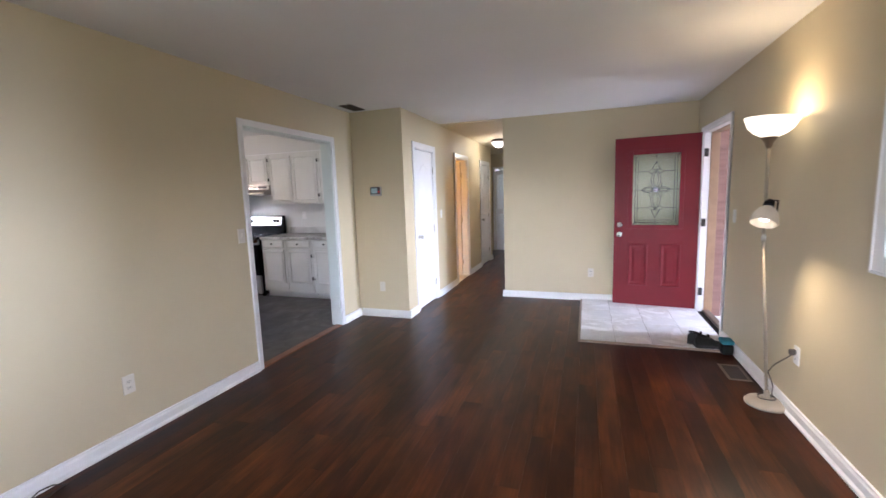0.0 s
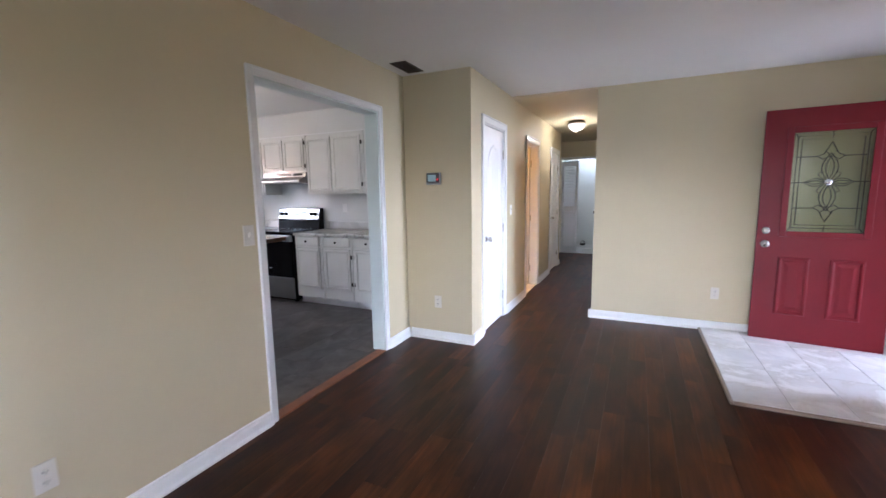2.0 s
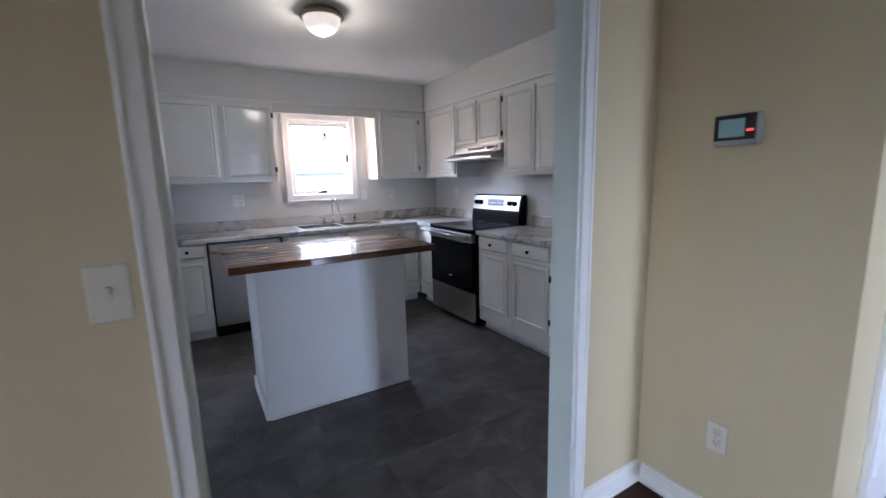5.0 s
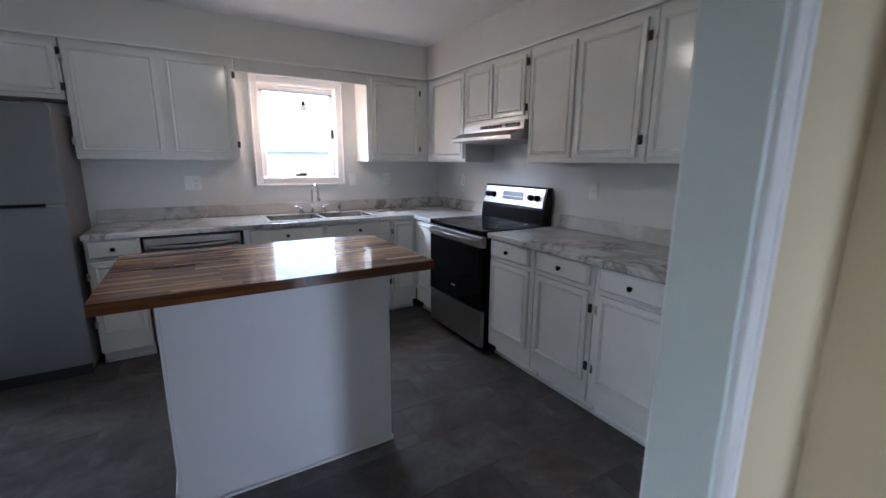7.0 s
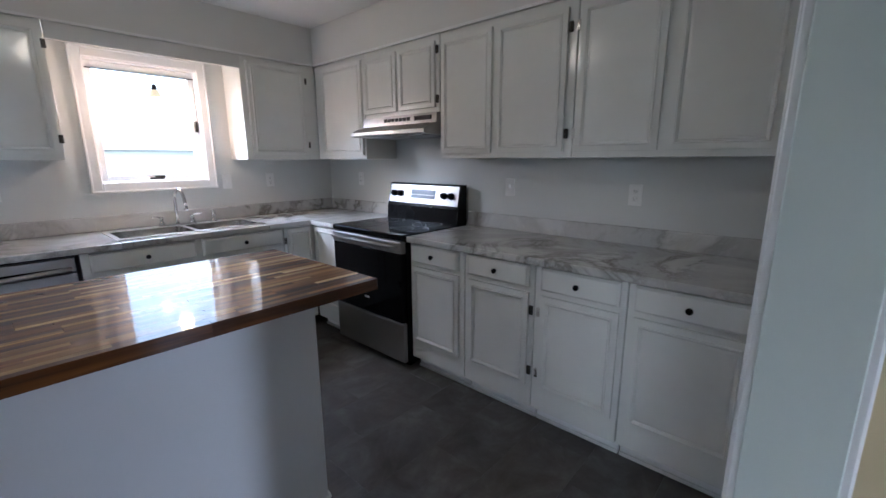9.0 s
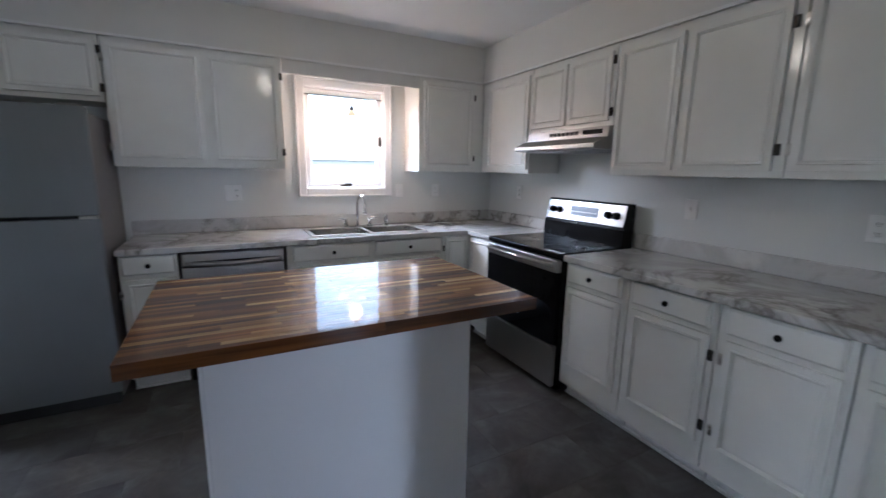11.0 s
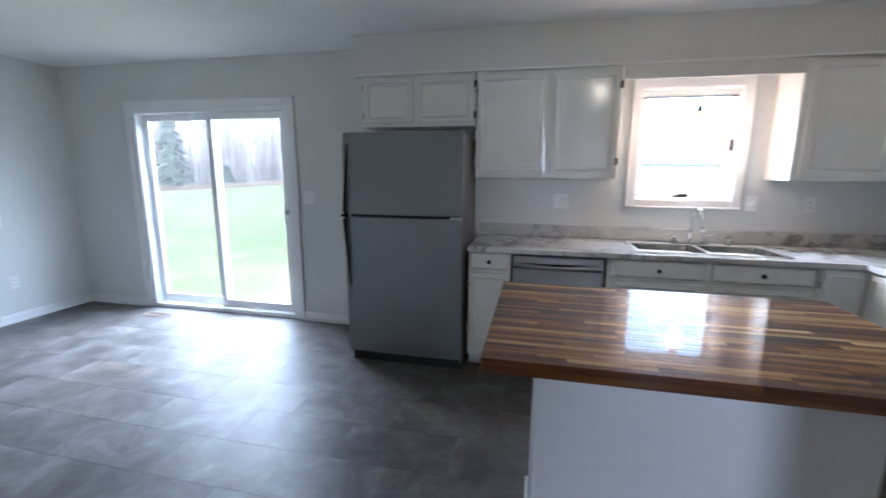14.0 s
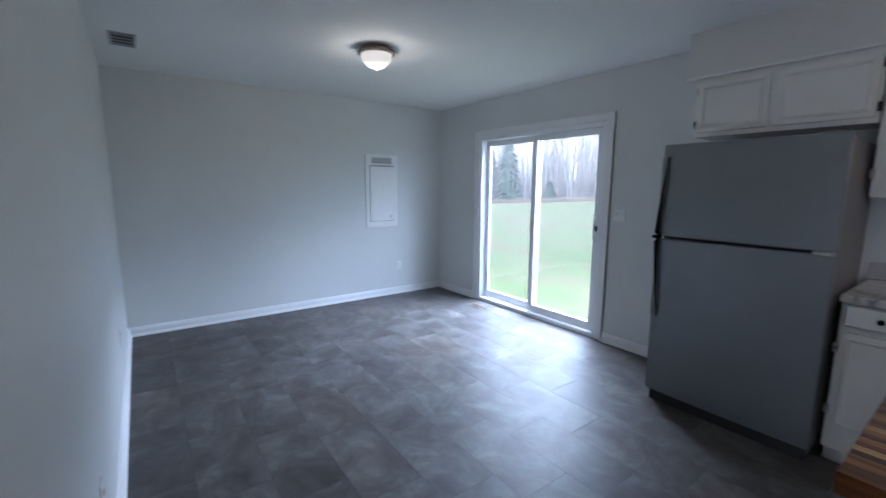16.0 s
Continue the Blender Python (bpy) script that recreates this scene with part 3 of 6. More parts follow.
def jamb_x(x0, x1, y0, y1, z1, name, label, t=0.018, z0=0.0, bottom=False, mat=TRIM):
    rows = [(x0, y0, z0, x1, y0 + t, z1), (x0, y1 - t, z0, x1, y1, z1), (x0, y0 + t, z1 - t, x1, y1 - t, z1)]
    if bottom:
        rows.append((x0, y0 + t, z0, x1, y1 - t, z0 + t))
    return structure(boxes(name, rows, mat, bevel=0.002), label)


# wide opening between living room and kitchen
casing_x(XL, 1, OP[0], OP[1], OP[3], "trim_opening_living", "white casing round the wide opening", 0.05)
casing_x(XK, -1, OP[0], OP[1], OP[3], "trim_opening_kitchen", "white casing round the wide opening", 0.05)
jamb_x(XK - 0.002, XL + 0.002, OP[0] - 0.004, OP[1] + 0.004, OP[3] + 0.004, "trim_opening_jamb", "pale grey-green jamb boards lining the wide opening", mat=JAMBP)
structure(boxes("threshold_strip", [(XL - 0.075, OP[0] + 0.015, -0.002, XL + 0.012, OP[1] - 0.015, 0.010)], THRESH, bevel=0.004), "reddish wooden threshold strip in the opening")

# ---- sliding patio door ----
sd = empty("door_sliding", pose(XW, 0, 0))
tagged(sd, "white vinyl sliding glass patio door, shut", "sliding door", kind="structure")
casing_x(XW, 1, SLD[0], SLD[1], SLD[3], "trim_sliding_door", "white casing round the sliding door")
F = 0.045
boxes("frame", [(-0.14, SLD[0], 0, 0.006, SLD[0] + F, SLD[3]), (-0.14, SLD[1] - F, 0, 0.006, SLD[1], SLD[3]), (-0.14, SLD[0] + F, SLD[3] - F, 0.006, SLD[1] - F, SLD[3]), (-0.14, SLD[0] + F, 0.0, 0.006, SLD[1] - F, 0.045)], VINYL, sd, 0.004)


def sash(y0, y1, x, name):
    a = 0.062
    z0, z1 = 0.05, SLD[3] - 0.047
    s = boxes(name, [(x - 0.03, y0, z0, x, y0 + a, z1), (x - 0.03, y1 - a, z0, x, y1, z1), (x - 0.03, y0 + a, z0, x, y1 - a, z0 + 0.085), (x - 0.03, y0 + a, z1 - a, x, y1 - a, z1)], VINYL, sd, 0.004)
    g = boxes("pane", [(x - 0.018, y0 + a - 0.006, z0 + 0.08, x - 0.012, y1 - a + 0.006, z1 - a + 0.006)], HAZED, s)
    g.visible_shadow = False
    return s


mid = (SLD[0] + SLD[1]) / 2
sash(SLD[0] + F, mid + 0.035, -0.075, "fixed_panel")
s2 = sash(mid - 0.035, SLD[1] - F, -0.025, "sliding_panel")
hx, hy = -0.022, SLD[1] - F - 0.03
tube("handle", [(hx, hy, 0.93), (hx + 0.035, hy, 0.95), (hx + 0.042, hy, 1.0), (hx + 0.042, hy, 1.10), (hx + 0.035, hy, 1.14), (hx, hy, 1.16)], 0.006, VENTW, s2)
boxes("latch", [(hx - 0.004, hy - 0.012, 1.02, hx + 0.006, hy + 0.012, 1.07)], HINGE, s2, 0.002)

# ---- kitchen window ----
kw = empty("window_1", pose(XW, 0, 0))
tagged(kw, "white casement window with a crank over the sink", "window", kind="structure")
casing_x(XW, 1, KWIN[0], KWIN[1], KWIN[3], "trim_kitchen_window", "white casing round the kitchen window", 0.065, KWIN[2] - 0.065, True)
jamb_x(XW - 0.16, XW + 0.003, KWIN[0] - 0.003, KWIN[1] + 0.003, KWIN[3] + 0.003, "trim_window_jamb", "white window jamb", 0.012, KWIN[2] - 0.003, True)
y0, y1, z0, z1 = KWIN[0] + 0.012, KWIN[1] - 0.012, KWIN[2] + 0.012, KWIN[3] - 0.012
a = 0.038
boxes("frame", [(-0.09, y0, z0, -0.05, y0 + a, z1), (-0.09, y1 - a, z0, -0.05, y1, z1), (-0.09, y0 + a, z0, -0.05, y1 - a, z0 + a), (-0.09, y0 + a, z1 - a, -0.05, y1 - a, z1)], VINYL, kw, 0.003)
boxes("screen_edge", [(-0.045, y0, z1 - 0.05, -0.036, y1, z1 - 0.043)], HINGE, kw)
kg = boxes("pane", [(-0.074, y0 + a - 0.005, z0 + a - 0.005, -0.068, y1 - a + 0.005, z1 - a + 0.005)], HAZED, kw)
kg.visible_shadow = False
ym = (y0 + y1) / 2
boxes("crank", [(-0.05, ym - 0.045, z0 + 0.004, -0.02, ym + 0.045, z0 + 0.02), (-0.045, ym - 0.012, z0 + 0.018, -0.02, ym + 0.05, z0 + 0.032)], HINGE, kw, 0.004)
boxes("sash_lock", [(-0.05, y1 - 0.024, 1.60, -0.026, y1 - 0.006, 1.68)], HINGE, kw, 0.003)

# ---- living room window on the east wall ----
lw = empty("window_2", pose(XR, 0, 0))
tagged(lw, "white living room window with a wide casing", "window", kind="structure")
casing_x(XR, -1, LWIN[0], LWIN[1], LWIN[3], "trim_living_window", "white casing round the living room window", 0.085, LWIN[2] - 0.085, True)
boxes("frame", [(0.06, LWIN[0], LWIN[2], 0.1, LWIN[0] + 0.05, LWIN[3]), (0.06, LWIN[1] - 0.05, LWIN[2], 0.1, LWIN[1], LWIN[3]), (0.06, LWIN[0] + 0.05, LWIN[2], 0.1, LWIN[1] - 0.05, LWIN[2] + 0.05), (0.06, LWIN[0] + 0.05, LWIN[3] - 0.05, 0.1, LWIN[1] - 0.05, LWIN[3])], VINYL, lw, 0.003)
lg = boxes("pane", [(0.077, LWIN[0] + 0.045, LWIN[2] + 0.045, 0.083, LWIN[1] - 0.045, LWIN[3] - 0.045)], GLASS, lw)
lg.visible_shadow = False

# ---- outside ----
def ground_z(x, y):
    """The lawn lies level round the house and rises gently to the west, falling off southwards."""
    f = min(1, max(0, (-x - 14) / 40))
    f = f * f * (3 - 2 * f)
    knots = ((-60, -1.0), (-37, -0.8), (-20, 0.5), (-8, 0.6), (6, 0.0))
    h = knots[0][1] if y < knots[0][0] else 0.0
    for (ya, ha), (yb, hb) in zip(knots, knots[1:]):
        if ya <= y < yb:
            h = ha + (hb - ha) * (y - ya) / (yb - ya)
    return -0.38 + h * f


bm = bmesh.new()
gx = [-3000, -400, -150] + list(range(-100, -9, 5)) + [10, 100, 3000]
gy_ = [-3000, -400, -150] + list(range(-90, 16, 5)) + [60, 3000]
vs = [[bm.verts.new((x, y, ground_z(x, y))) for y in gy_] for x in gx]
for ra, rb in zip(vs, vs[1:]):
    for k in range(len(gy_) - 1):
        bm.faces.new((ra[k], rb[k], rb[k + 1], ra[k + 1]))
for f in bm.faces:
    f.smooth = True
structure(finish("ground", bm, LAWN), "green lawn with worn patches")
structure(boxes("porch_slab", [(XR + 0.15, 6.2, -0.4, 4.0, 8.1, -0.05)], CONCRETE, bevel=0.01), "pale concrete porch floor")

# unseen roof slab and side wall, added to keep sky light off the porch
structure(boxes("porch_roof", [(XR + 0.16, 5.6, 2.46, 2.3, 8.1, 2.60)], TRIM), "unseen white slab shading the porch")
structure(boxes("wall_porch_side", [(XR + 0.151, 5.75, -0.35, 3.2, 5.95, 2.46)], SIDING), "unseen brown wall shading the porch")

# projecting house wall with lap siding, seen through the front doorway
sw = empty("wall_siding", pose(XR + 0.15, 7.712, 0))
tagged(sw, "brown lap siding on the projecting house wall", kind="structure")
boxes("sheathing", [(0, 0.03, -0.35, 2.4, 0.25, 2.7)], SIDING, sw)
siding_board = None
for i in range(15):
    z = -0.30 + i * 0.195
    if siding_board is None:
        bm = bmesh.new()
        q = [(0.0, 0.0), (-0.034, 0.0), (-0.034, 0.012), (-0.006, 0.21), (0.0, 0.21)]
        A = [bm.verts.new((0.002, u + 0.022, v)) for u, v in q]
        B = [bm.verts.new((2.4, u + 0.022, v)) for u, v in q]
        for k in range(5):
            bm.faces.new((A[k], A[(k + 1) % 5], B[(k + 1) % 5], B[k]))
        bm.faces.new(A), bm.faces.new(B)
        bmesh.ops.recalc_face_normals(bm, faces=bm.faces)
        siding_board = finish("board", bm, SIDING, sw, m=pose(0, 0, z))
    else:
        o = new("board", siding_board.data)
        o.parent, o.matrix_basis = sw, pose(0, 0, z)


# unseen slab added to block sky light over the front door and the window beside it
sky_block = boxes("roof_overhang", [(XR + 0.16, 0.5, 2.50, XR + 1.9, 9.2, 2.60)], TRIM)
tagged(sky_block, kind="structure")

# ---- woods beyond the lawn ----
def trunk(bm, base, h, r, lean, rng, depth=0):
    d = Vector((lean[0], lean[1], 1)).normalized()
    pts, p = [], Vector(base)
    for i in range(5):
        pts.append((p.copy(), r * (1 - 0.2 * i)))
        d = (d + Vector((rng.uniform(-.09, .09), rng.uniform(-.09, .09), 0))).normalized()
        p = p + d * h / 4
    n, rings = 4 if depth else 5, []
    for q, rr in pts:
        rings.append([bm.verts.new(q + Vector((rr * math.cos(k * 6.283 / n), rr * math.sin(k * 6.283 / n), 0))) for k in range(n)])
    for a_, b_ in zip(rings, rings[1:]):
        for k in range(n):
            bm.faces.new((a_[k], a_[(k + 1) % n], b_[(k + 1) % n], b_[k]))
    if depth < 2:
        for i in range(11 if depth == 0 else 6):
            f = rng.uniform(0.3, 0.98)
            k = min(3, int(f * 4))
            q = pts[k][0].lerp(pts[k + 1][0], f * 4 - k)
            ang = rng.uniform(0, 6.283)
            up = rng.uniform(0.5, 1.3)
            trunk(bm, q, h * rng.uniform(0.2, 0.4) * (1.2 - f * 0.6), r * 0.40, (math.cos(ang) / up, math.sin(ang) / up), rng, depth + 1)


rng = random.Random(5)


def out_there(deg, d):
    return -3.2 + d * math.cos(radians(deg)), 5.3 + d * math.sin(radians(deg))


bm = bmesh.new()
for i in range(300):
    x, y = out_there(203 + i * 0.12 + rng.uniform(-.3, .3), 60 + rng.uniform(0, 26))
    trunk(bm, (x, y, ground_z(x, y) - 0.05), rng.uniform(11, 19), rng.uniform(0.10, 0.22), (rng.uniform(-.05, .05), rng.uniform(-.05, .05)), rng)
tagged(finish("bare_woods", bm, BARK), "bare grey winter woods beyond the lawn", "trees", kind="stuff")

bm = bmesh.new()
for i in range(26000):
    dg = rng.uniform(198, 242)
    x, y = out_there(dg, 60 + rng.uniform(0, 18))
    g_ = ground_z(x, y)
    h = g_ + rng.uniform(0.6, 13.0 if i % 2 else 6.0) * (0.55 + 0.45 * math.sin(dg * 0.55) ** 2)
    a_ = rng.uniform(0, 6.283)
    w_ = rng.uniform(0.04, 0.12)
    dx, dy = rng.uniform(-.5, .5), rng.uniform(-.5, .5)
    v = [bm.verts.new(c) for c in ((x, y, g_), (x + w_ * math.cos(a_), y + w_ * math.sin(a_), g_), (x + dx, y + dy, h))]
    bm.faces.new(v)
tagged(finish("brush", bm, BRUSH), "bare brown brush at the edge of the woods", "brush", kind="stuff")
bm = bmesh.new()
for i in range(6000):
    x, y = out_there(rng.uniform(196, 244), 56 + rng.uniform(0, 5))
    h = rng.uniform(0.25, 0.9)
    g_ = ground_z(x, y) - 0.01
    v = [bm.verts.new(c) for c in ((x, y - 0.06, g_), (x, y + 0.06, g_), (x + rng.uniform(-.15, .15), y + rng.uniform(-.2, .2), g_ + h))]
    bm.faces.new(v)
tagged(finish("dry_grass_band", bm, DRYGRASS), "tan dry grass along the edge of the lawn", "grass", kind="stuff")


def conifer(x, y, h, w, seed):
    r = random.Random(seed)
    e = empty("conifer", pose(x, y, ground_z(x, y) - 0.05))
    tagged(e, "dark green conifer with drooping boughs at the wood's edge", "tree", "conifers at the wood's edge")
    b = bmesh.new()
    trunk(b, (0, 0, 0), h, 0.22, (0, 0), r, 2)
    finish("trunk", b, BARK, e)
    b = bmesh.new()
    for k in range(420):
        f = r.random() ** 0.8
        z = h * (0.06 + 0.93 * f)
        reach = w * (1 - f) ** 0.85 * r.uniform(0.55, 1.1) + 0.15
        an = r.uniform(0, 6.283)
        c, s = math.cos(an), math.sin(an)
        for j in range(5):
            t = (j + 1) / 5
            px, py, pz = c * reach * t, s * reach * t, z - 0.35 * reach * t * t
            wd = 0.34 * (1.15 - 0.7 * t) + 0.1
            o1 = Vector((px, py, pz))
            side = Vector((-s, c, r.uniform(-.5, .2))) * wd
            v = [b.verts.new(o1 - side * 0.6), b.verts.new(o1 + Vector((c, s, -0.5)) * wd), b.verts.new(o1 + side), b.verts.new(o1 - Vector((c, s, -0.9)) * wd * 0.6)]
            b.faces.new(v)
    finish("boughs", b, NEEDLE, e)


for dg, d_, h_, w_, s_ in ((225.2, 60, 9.5, 2.4, 1), (227.5, 63, 8.0, 2.3, 2), (219.7, 60, 2.8, 1.1, 3), (231, 61, 10.5, 2.8, 4)):
    conifer(*out_there(dg, d_), h_, w_, s_)

# neighbour's house far off, beyond the kitchen window
nh = empty("neighbour_house", pose(-50, 17.5, ground_z(-50, 17.5) - 0.02))
tagged(nh, "pale far-off house with a grey roof", "house")
boxes("wall", [(-4, -8, 0, 4, 8, 2.8)], FARWALL, nh)
bm = bmesh.new()
pr = [(-4.5, 2.7), (4.5, 2.7), (0, 5.0)]
A = [bm.verts.new((u, -8.4, v)) for u, v in pr]
B = [bm.verts.new((u, 8.4, v)) for u, v in pr]
for k in range(3):
    bm.faces.new((A[k], A[(k + 1) % 3], B[(k + 1) % 3], B[k]))
bm.faces.new(A), bm.faces.new(B)
bmesh.ops.recalc_face_normals(bm, faces=bm.faces)
finish("roof", bm, ROOFM, nh)


# ---- kitchen cabinets ----
def panel_door(name, x0, z0, x1, z1, y, mat, parent, stile=0.036, t=0.02, style="cab"):
    """A door slab whose front (at y, facing -y) has a routed groove and a raised field."""
    bm = bmesh.new()
    add_box(bm, x0, y, z0, x1, y + t, z1)
    bm.faces.ensure_lookup_table()
    f = [q for q in bm.faces if q.normal.y < -0.9][0]
    s = min(stile, (x1 - x0) * 0.2, (z1 - z0) * 0.28)
    bmesh.ops.inset_region(bm, faces=[f], thickness=0.006, depth=0.0)
    for wid, dep in ((s * 0.86, 0.002), (0.003, 0.006), (0.006, 0.001), (0.004, -0.005), (0.004, 0.0), (0.006, -0.007), (0.003, 0.0), (0.012, 0.002)):
        bmesh.ops.inset_region(bm, faces=[f], thickness=wid, depth=dep)
    return finish(name, bm, mat, parent)


def drawer_front(x0, z0, x1, z1, y, parent):
    bm = bmesh.new()
    add_box(bm, x0, y, z0, x1, y + 0.02, z1)
    bm.faces.ensure_lookup_table()
    f = [q for q in bm.faces if q.normal.y < -0.9][0]
    bmesh.ops.inset_region(bm, faces=[f], thickness=0.006, depth=0.003)
    bmesh.ops.inset_region(bm, faces=[f], thickness=0.008, depth=0.006)
    d = finish("drawer", bm, CAB, parent)
    k = lathe("knob", [(0.0, 0.026), (0.010, 0.026), (0.014, 0.021), (0.013, 0.014), (0.006, 0.009), (0.006, 0.0)], BLACK, d, pose((x0 + x1) / 2, y - 0.009, (z0 + z1) / 2, 90), 14)
    return d


def hinge(x, z, y, parent, mat):
    boxes("hinge", [(x - 0.011, y - 0.004, z - 0.024, x + 0.011, y + 0.006, z + 0.024), (x - 0.005, y - 0.009, z - 0.020, x + 0.005, y - 0.003, z + 0.020)], mat, parent, 0.0015)


def cab_door(x0, z0, x1, z1, y, parent, hinges, mat=None):
    d = panel_door("door", x0, z0, x1, z1, y, CAB, parent)
    if hinges:
        hx_ = x1 + 0.013 if hinges == "r" else x0 - 0.013
        hm = mat or (HINGE if hinges == "r" else NICKEL)
        h = z1 - z0
        off = 0.09 if h > 0.5 else 0.05
        hinge(hx_, z0 + off, y + 0.012, d, hm)
        hinge(hx_, z1 - off, y + 0.012, d, hm)
    return d


UB, UT, UD = 1.39, 2.1495, 0.31


def upper(name_m, width, doors, z0=UB, label="white raised-panel wall cabinet under the soffit", side=0.0):
    e = empty("wall_cabinet", name_m)
    tagged(e, label, "cabinet", "white wall cabinets")
    boxes("body", [(0.001, -UD, z0, width - 0.001, -0.002, UT)], CAB, e, 0.002)
    for a0, a1, b0, b1, hg in doors:
        cab_door(a0, b0, a1, b1, -UD - 0.020, e, hg)
    return e


def RW(x):
    return pose(x, YN, 0)


def WW(y):
    return pose(XW, y, 0, 0, 0, 90)


# range wall, from the corner to the divider
upper(RW(-6.387), 0.667, [(0.107, 0.647, 1.42, 2.11, None)], label="white raised-panel corner wall cabinet beside the hood")
upper(RW(-5.715), 0.765, [(0.015, 0.365, 1.715, 2.11, None), (0.395, 0.735, 1.715, 2.11, "r")], 1.685, label="short white wall cabinet above the range hood")
upper(RW(-4.945), 0.905, [(0.025, 0.405, 1.42, 2.105, None), (0.44, 0.86, 1.42, 2.105, "r")])
upper(RW(-4.035), 0.91, [(0.018, 0.405, 1.42, 2.105, "l"), (0.445, 0.835, 1.42, 2.105, "r")])
# window wall
upper(WW(3.93), 0.90, [(0.03, 0.42, 1.80, 2.115, "l"), (0.455, 0.885, 1.80, 2.115, "r")], 1.77, label="short white wall cabinet above the fridge")
upper(WW(4.835), 1.005, [(0.015, 0.515, 1.42, 2.115, "l"), (0.545, 0.985, 1.42, 2.115, "r")])
upper(WW(6.90), 0.628, [(0.045, 0.52, 1.42, 2.115, "r")], label="white raised-panel wall cabinet beside the window")

BD_, BT = 0.60, 0.875


def base(m, width, cols, label="white base cabinet with a drawer over a raised-panel door", toe=True):
    """cols: (x0, x1, hinge side, with drawer)"""
    e = empty("base_cabinet", m)
    tagged(e, label, "cabinet", "white base cabinets")
    boxes("body", [(0.001, -BD_, 0.094, width - 0.001, -0.002, BT)], CAB, e, 0.002)
    boxes("toe_kick", [(0.001, -BD_ + 0.072, 0.0, width - 0.001, -BD_ + 0.09, 0.094), (0.001, -BD_ + 0.060, 0.0, width - 0.001, -BD_ + 0.0725, 0.018)], TRIM, e, 0.002)
    for a0, a1, hg, dr in cols:
        if dr:
            drawer_front(a0, 0.755, a1, 0.868, -BD_ - 0.020, e)
        if hg != "none":
            cab_door(a0, 0.215, a1, 0.725 if dr else 0.862, -BD_ - 0.020, e, hg if hg in ("l", "r") else None)
    return e


base(RW(-4.945), 0.44, [(0.025, 0.405, None, True)])
base(RW(-4.50), 0.445, [(0.035, 0.42, "r", True)])
base(RW(-4.05), 0.44, [(0.04, 0.415, "l", True)])
base(RW(-3.605), 0.48, [(0.03, 0.445, None, True)])
base(RW(-6.08), 0.372, [(0.03, 0.345, None, False)], label="narrow white corner base cabinet beside the range")
base(WW(4.845), 0.30, [(0.015, 0.285, "l", True)])
base(WW(5.78), 1.205, [(0.04, 0.585, "l", True), (0.63, 1.18, "r", True)], label="white sink base cabinet with two false drawers and doors")
base(WW(6.99), 0.25, [(0.02, 0.24, "l", False)], label="narrow white corner base cabinet with a full-height door")

# ---- countertop: two runs with rolled edge and backsplash ----
ct = empty("countertop", pose(0, 0, 0))
tagged(ct, "white marble-patterned laminate countertop with a low backsplash", "countertop")
CZ0, CZ1 = 0.878, 0.915
SINK = (-6.595, -6.145, 5.965, 6.875)


def slab(name, rows, parent=ct):
    return boxes(name, rows, MARBLE, parent, 0.006, 2)


FX = XW + 0.64
slab("window_run", [(XW + 0.001, 4.84, CZ0, FX, SINK[2] + 0.012, CZ1)])
slab("window_run", [(XW + 0.001, SINK[3] - 0.012, CZ0, FX, YN - 0.001, CZ1)])
slab("sink_front_rail", [(SINK[1] - 0.012, SINK[2] + 0.012, CZ0, FX, SINK[3] - 0.012, CZ1), (XW + 0.001, SINK[2] + 0.012, CZ0, SINK[0] + 0.012, SINK[3] - 0.012, CZ1)])
slab("corner_run", [(FX, YN - 0.64, CZ0, -5.712, YN - 0.001, CZ1)])
slab("range_wall_run", [(-4.943, YN - 0.64, CZ0, XK - 0.001, YN - 0.001, CZ1)])
slab("backsplash", [(XW + 0.001, 4.84, CZ1 + 0.0005, XW + 0.02, YN - 0.001, CZ1 + 0.10)])
slab("backsplash", [(XW + 0.02, YN - 0.02, CZ1 + 0.0005, -5.712, YN - 0.001, CZ1 + 0.10), (-4.943, YN - 0.02, CZ1 + 0.0005, XK - 0.001, YN - 0.001, CZ1 + 0.10)])

# ---- sink and faucet ----
sk = empty("kitchen_sink", pose(0, 0, CZ1))
tagged(sk, "double-bowl stainless steel drop-in sink in the countertop", "sink")
bm = bmesh.new()
sx0, sx1, sy0, sy1 = SINK
deck = sx0 + 0.085
ymid = (sy0 + sy1) / 2
bowls = [(deck, sx1 - 0.03, sy0 + 0.03, ymid - 0.015), (deck, sx1 - 0.03, ymid + 0.015, sy1 - 0.03)]
rim = [(sx0, sy0, deck, sy1), (sx1 - 0.03, sy0, sx1, sy1), (deck, sy0, sx1 - 0.03, sy0 + 0.03), (deck, sy1 - 0.03, sx1 - 0.03, sy1), (deck, ymid - 0.015, sx1 - 0.03, ymid + 0.015)]
for r0, r1, r2, r3 in rim:
    add_box(bm, r0, r1, 0.001, r2, r3, 0.006)
finish("rim", bm, SINKRIM, sk)
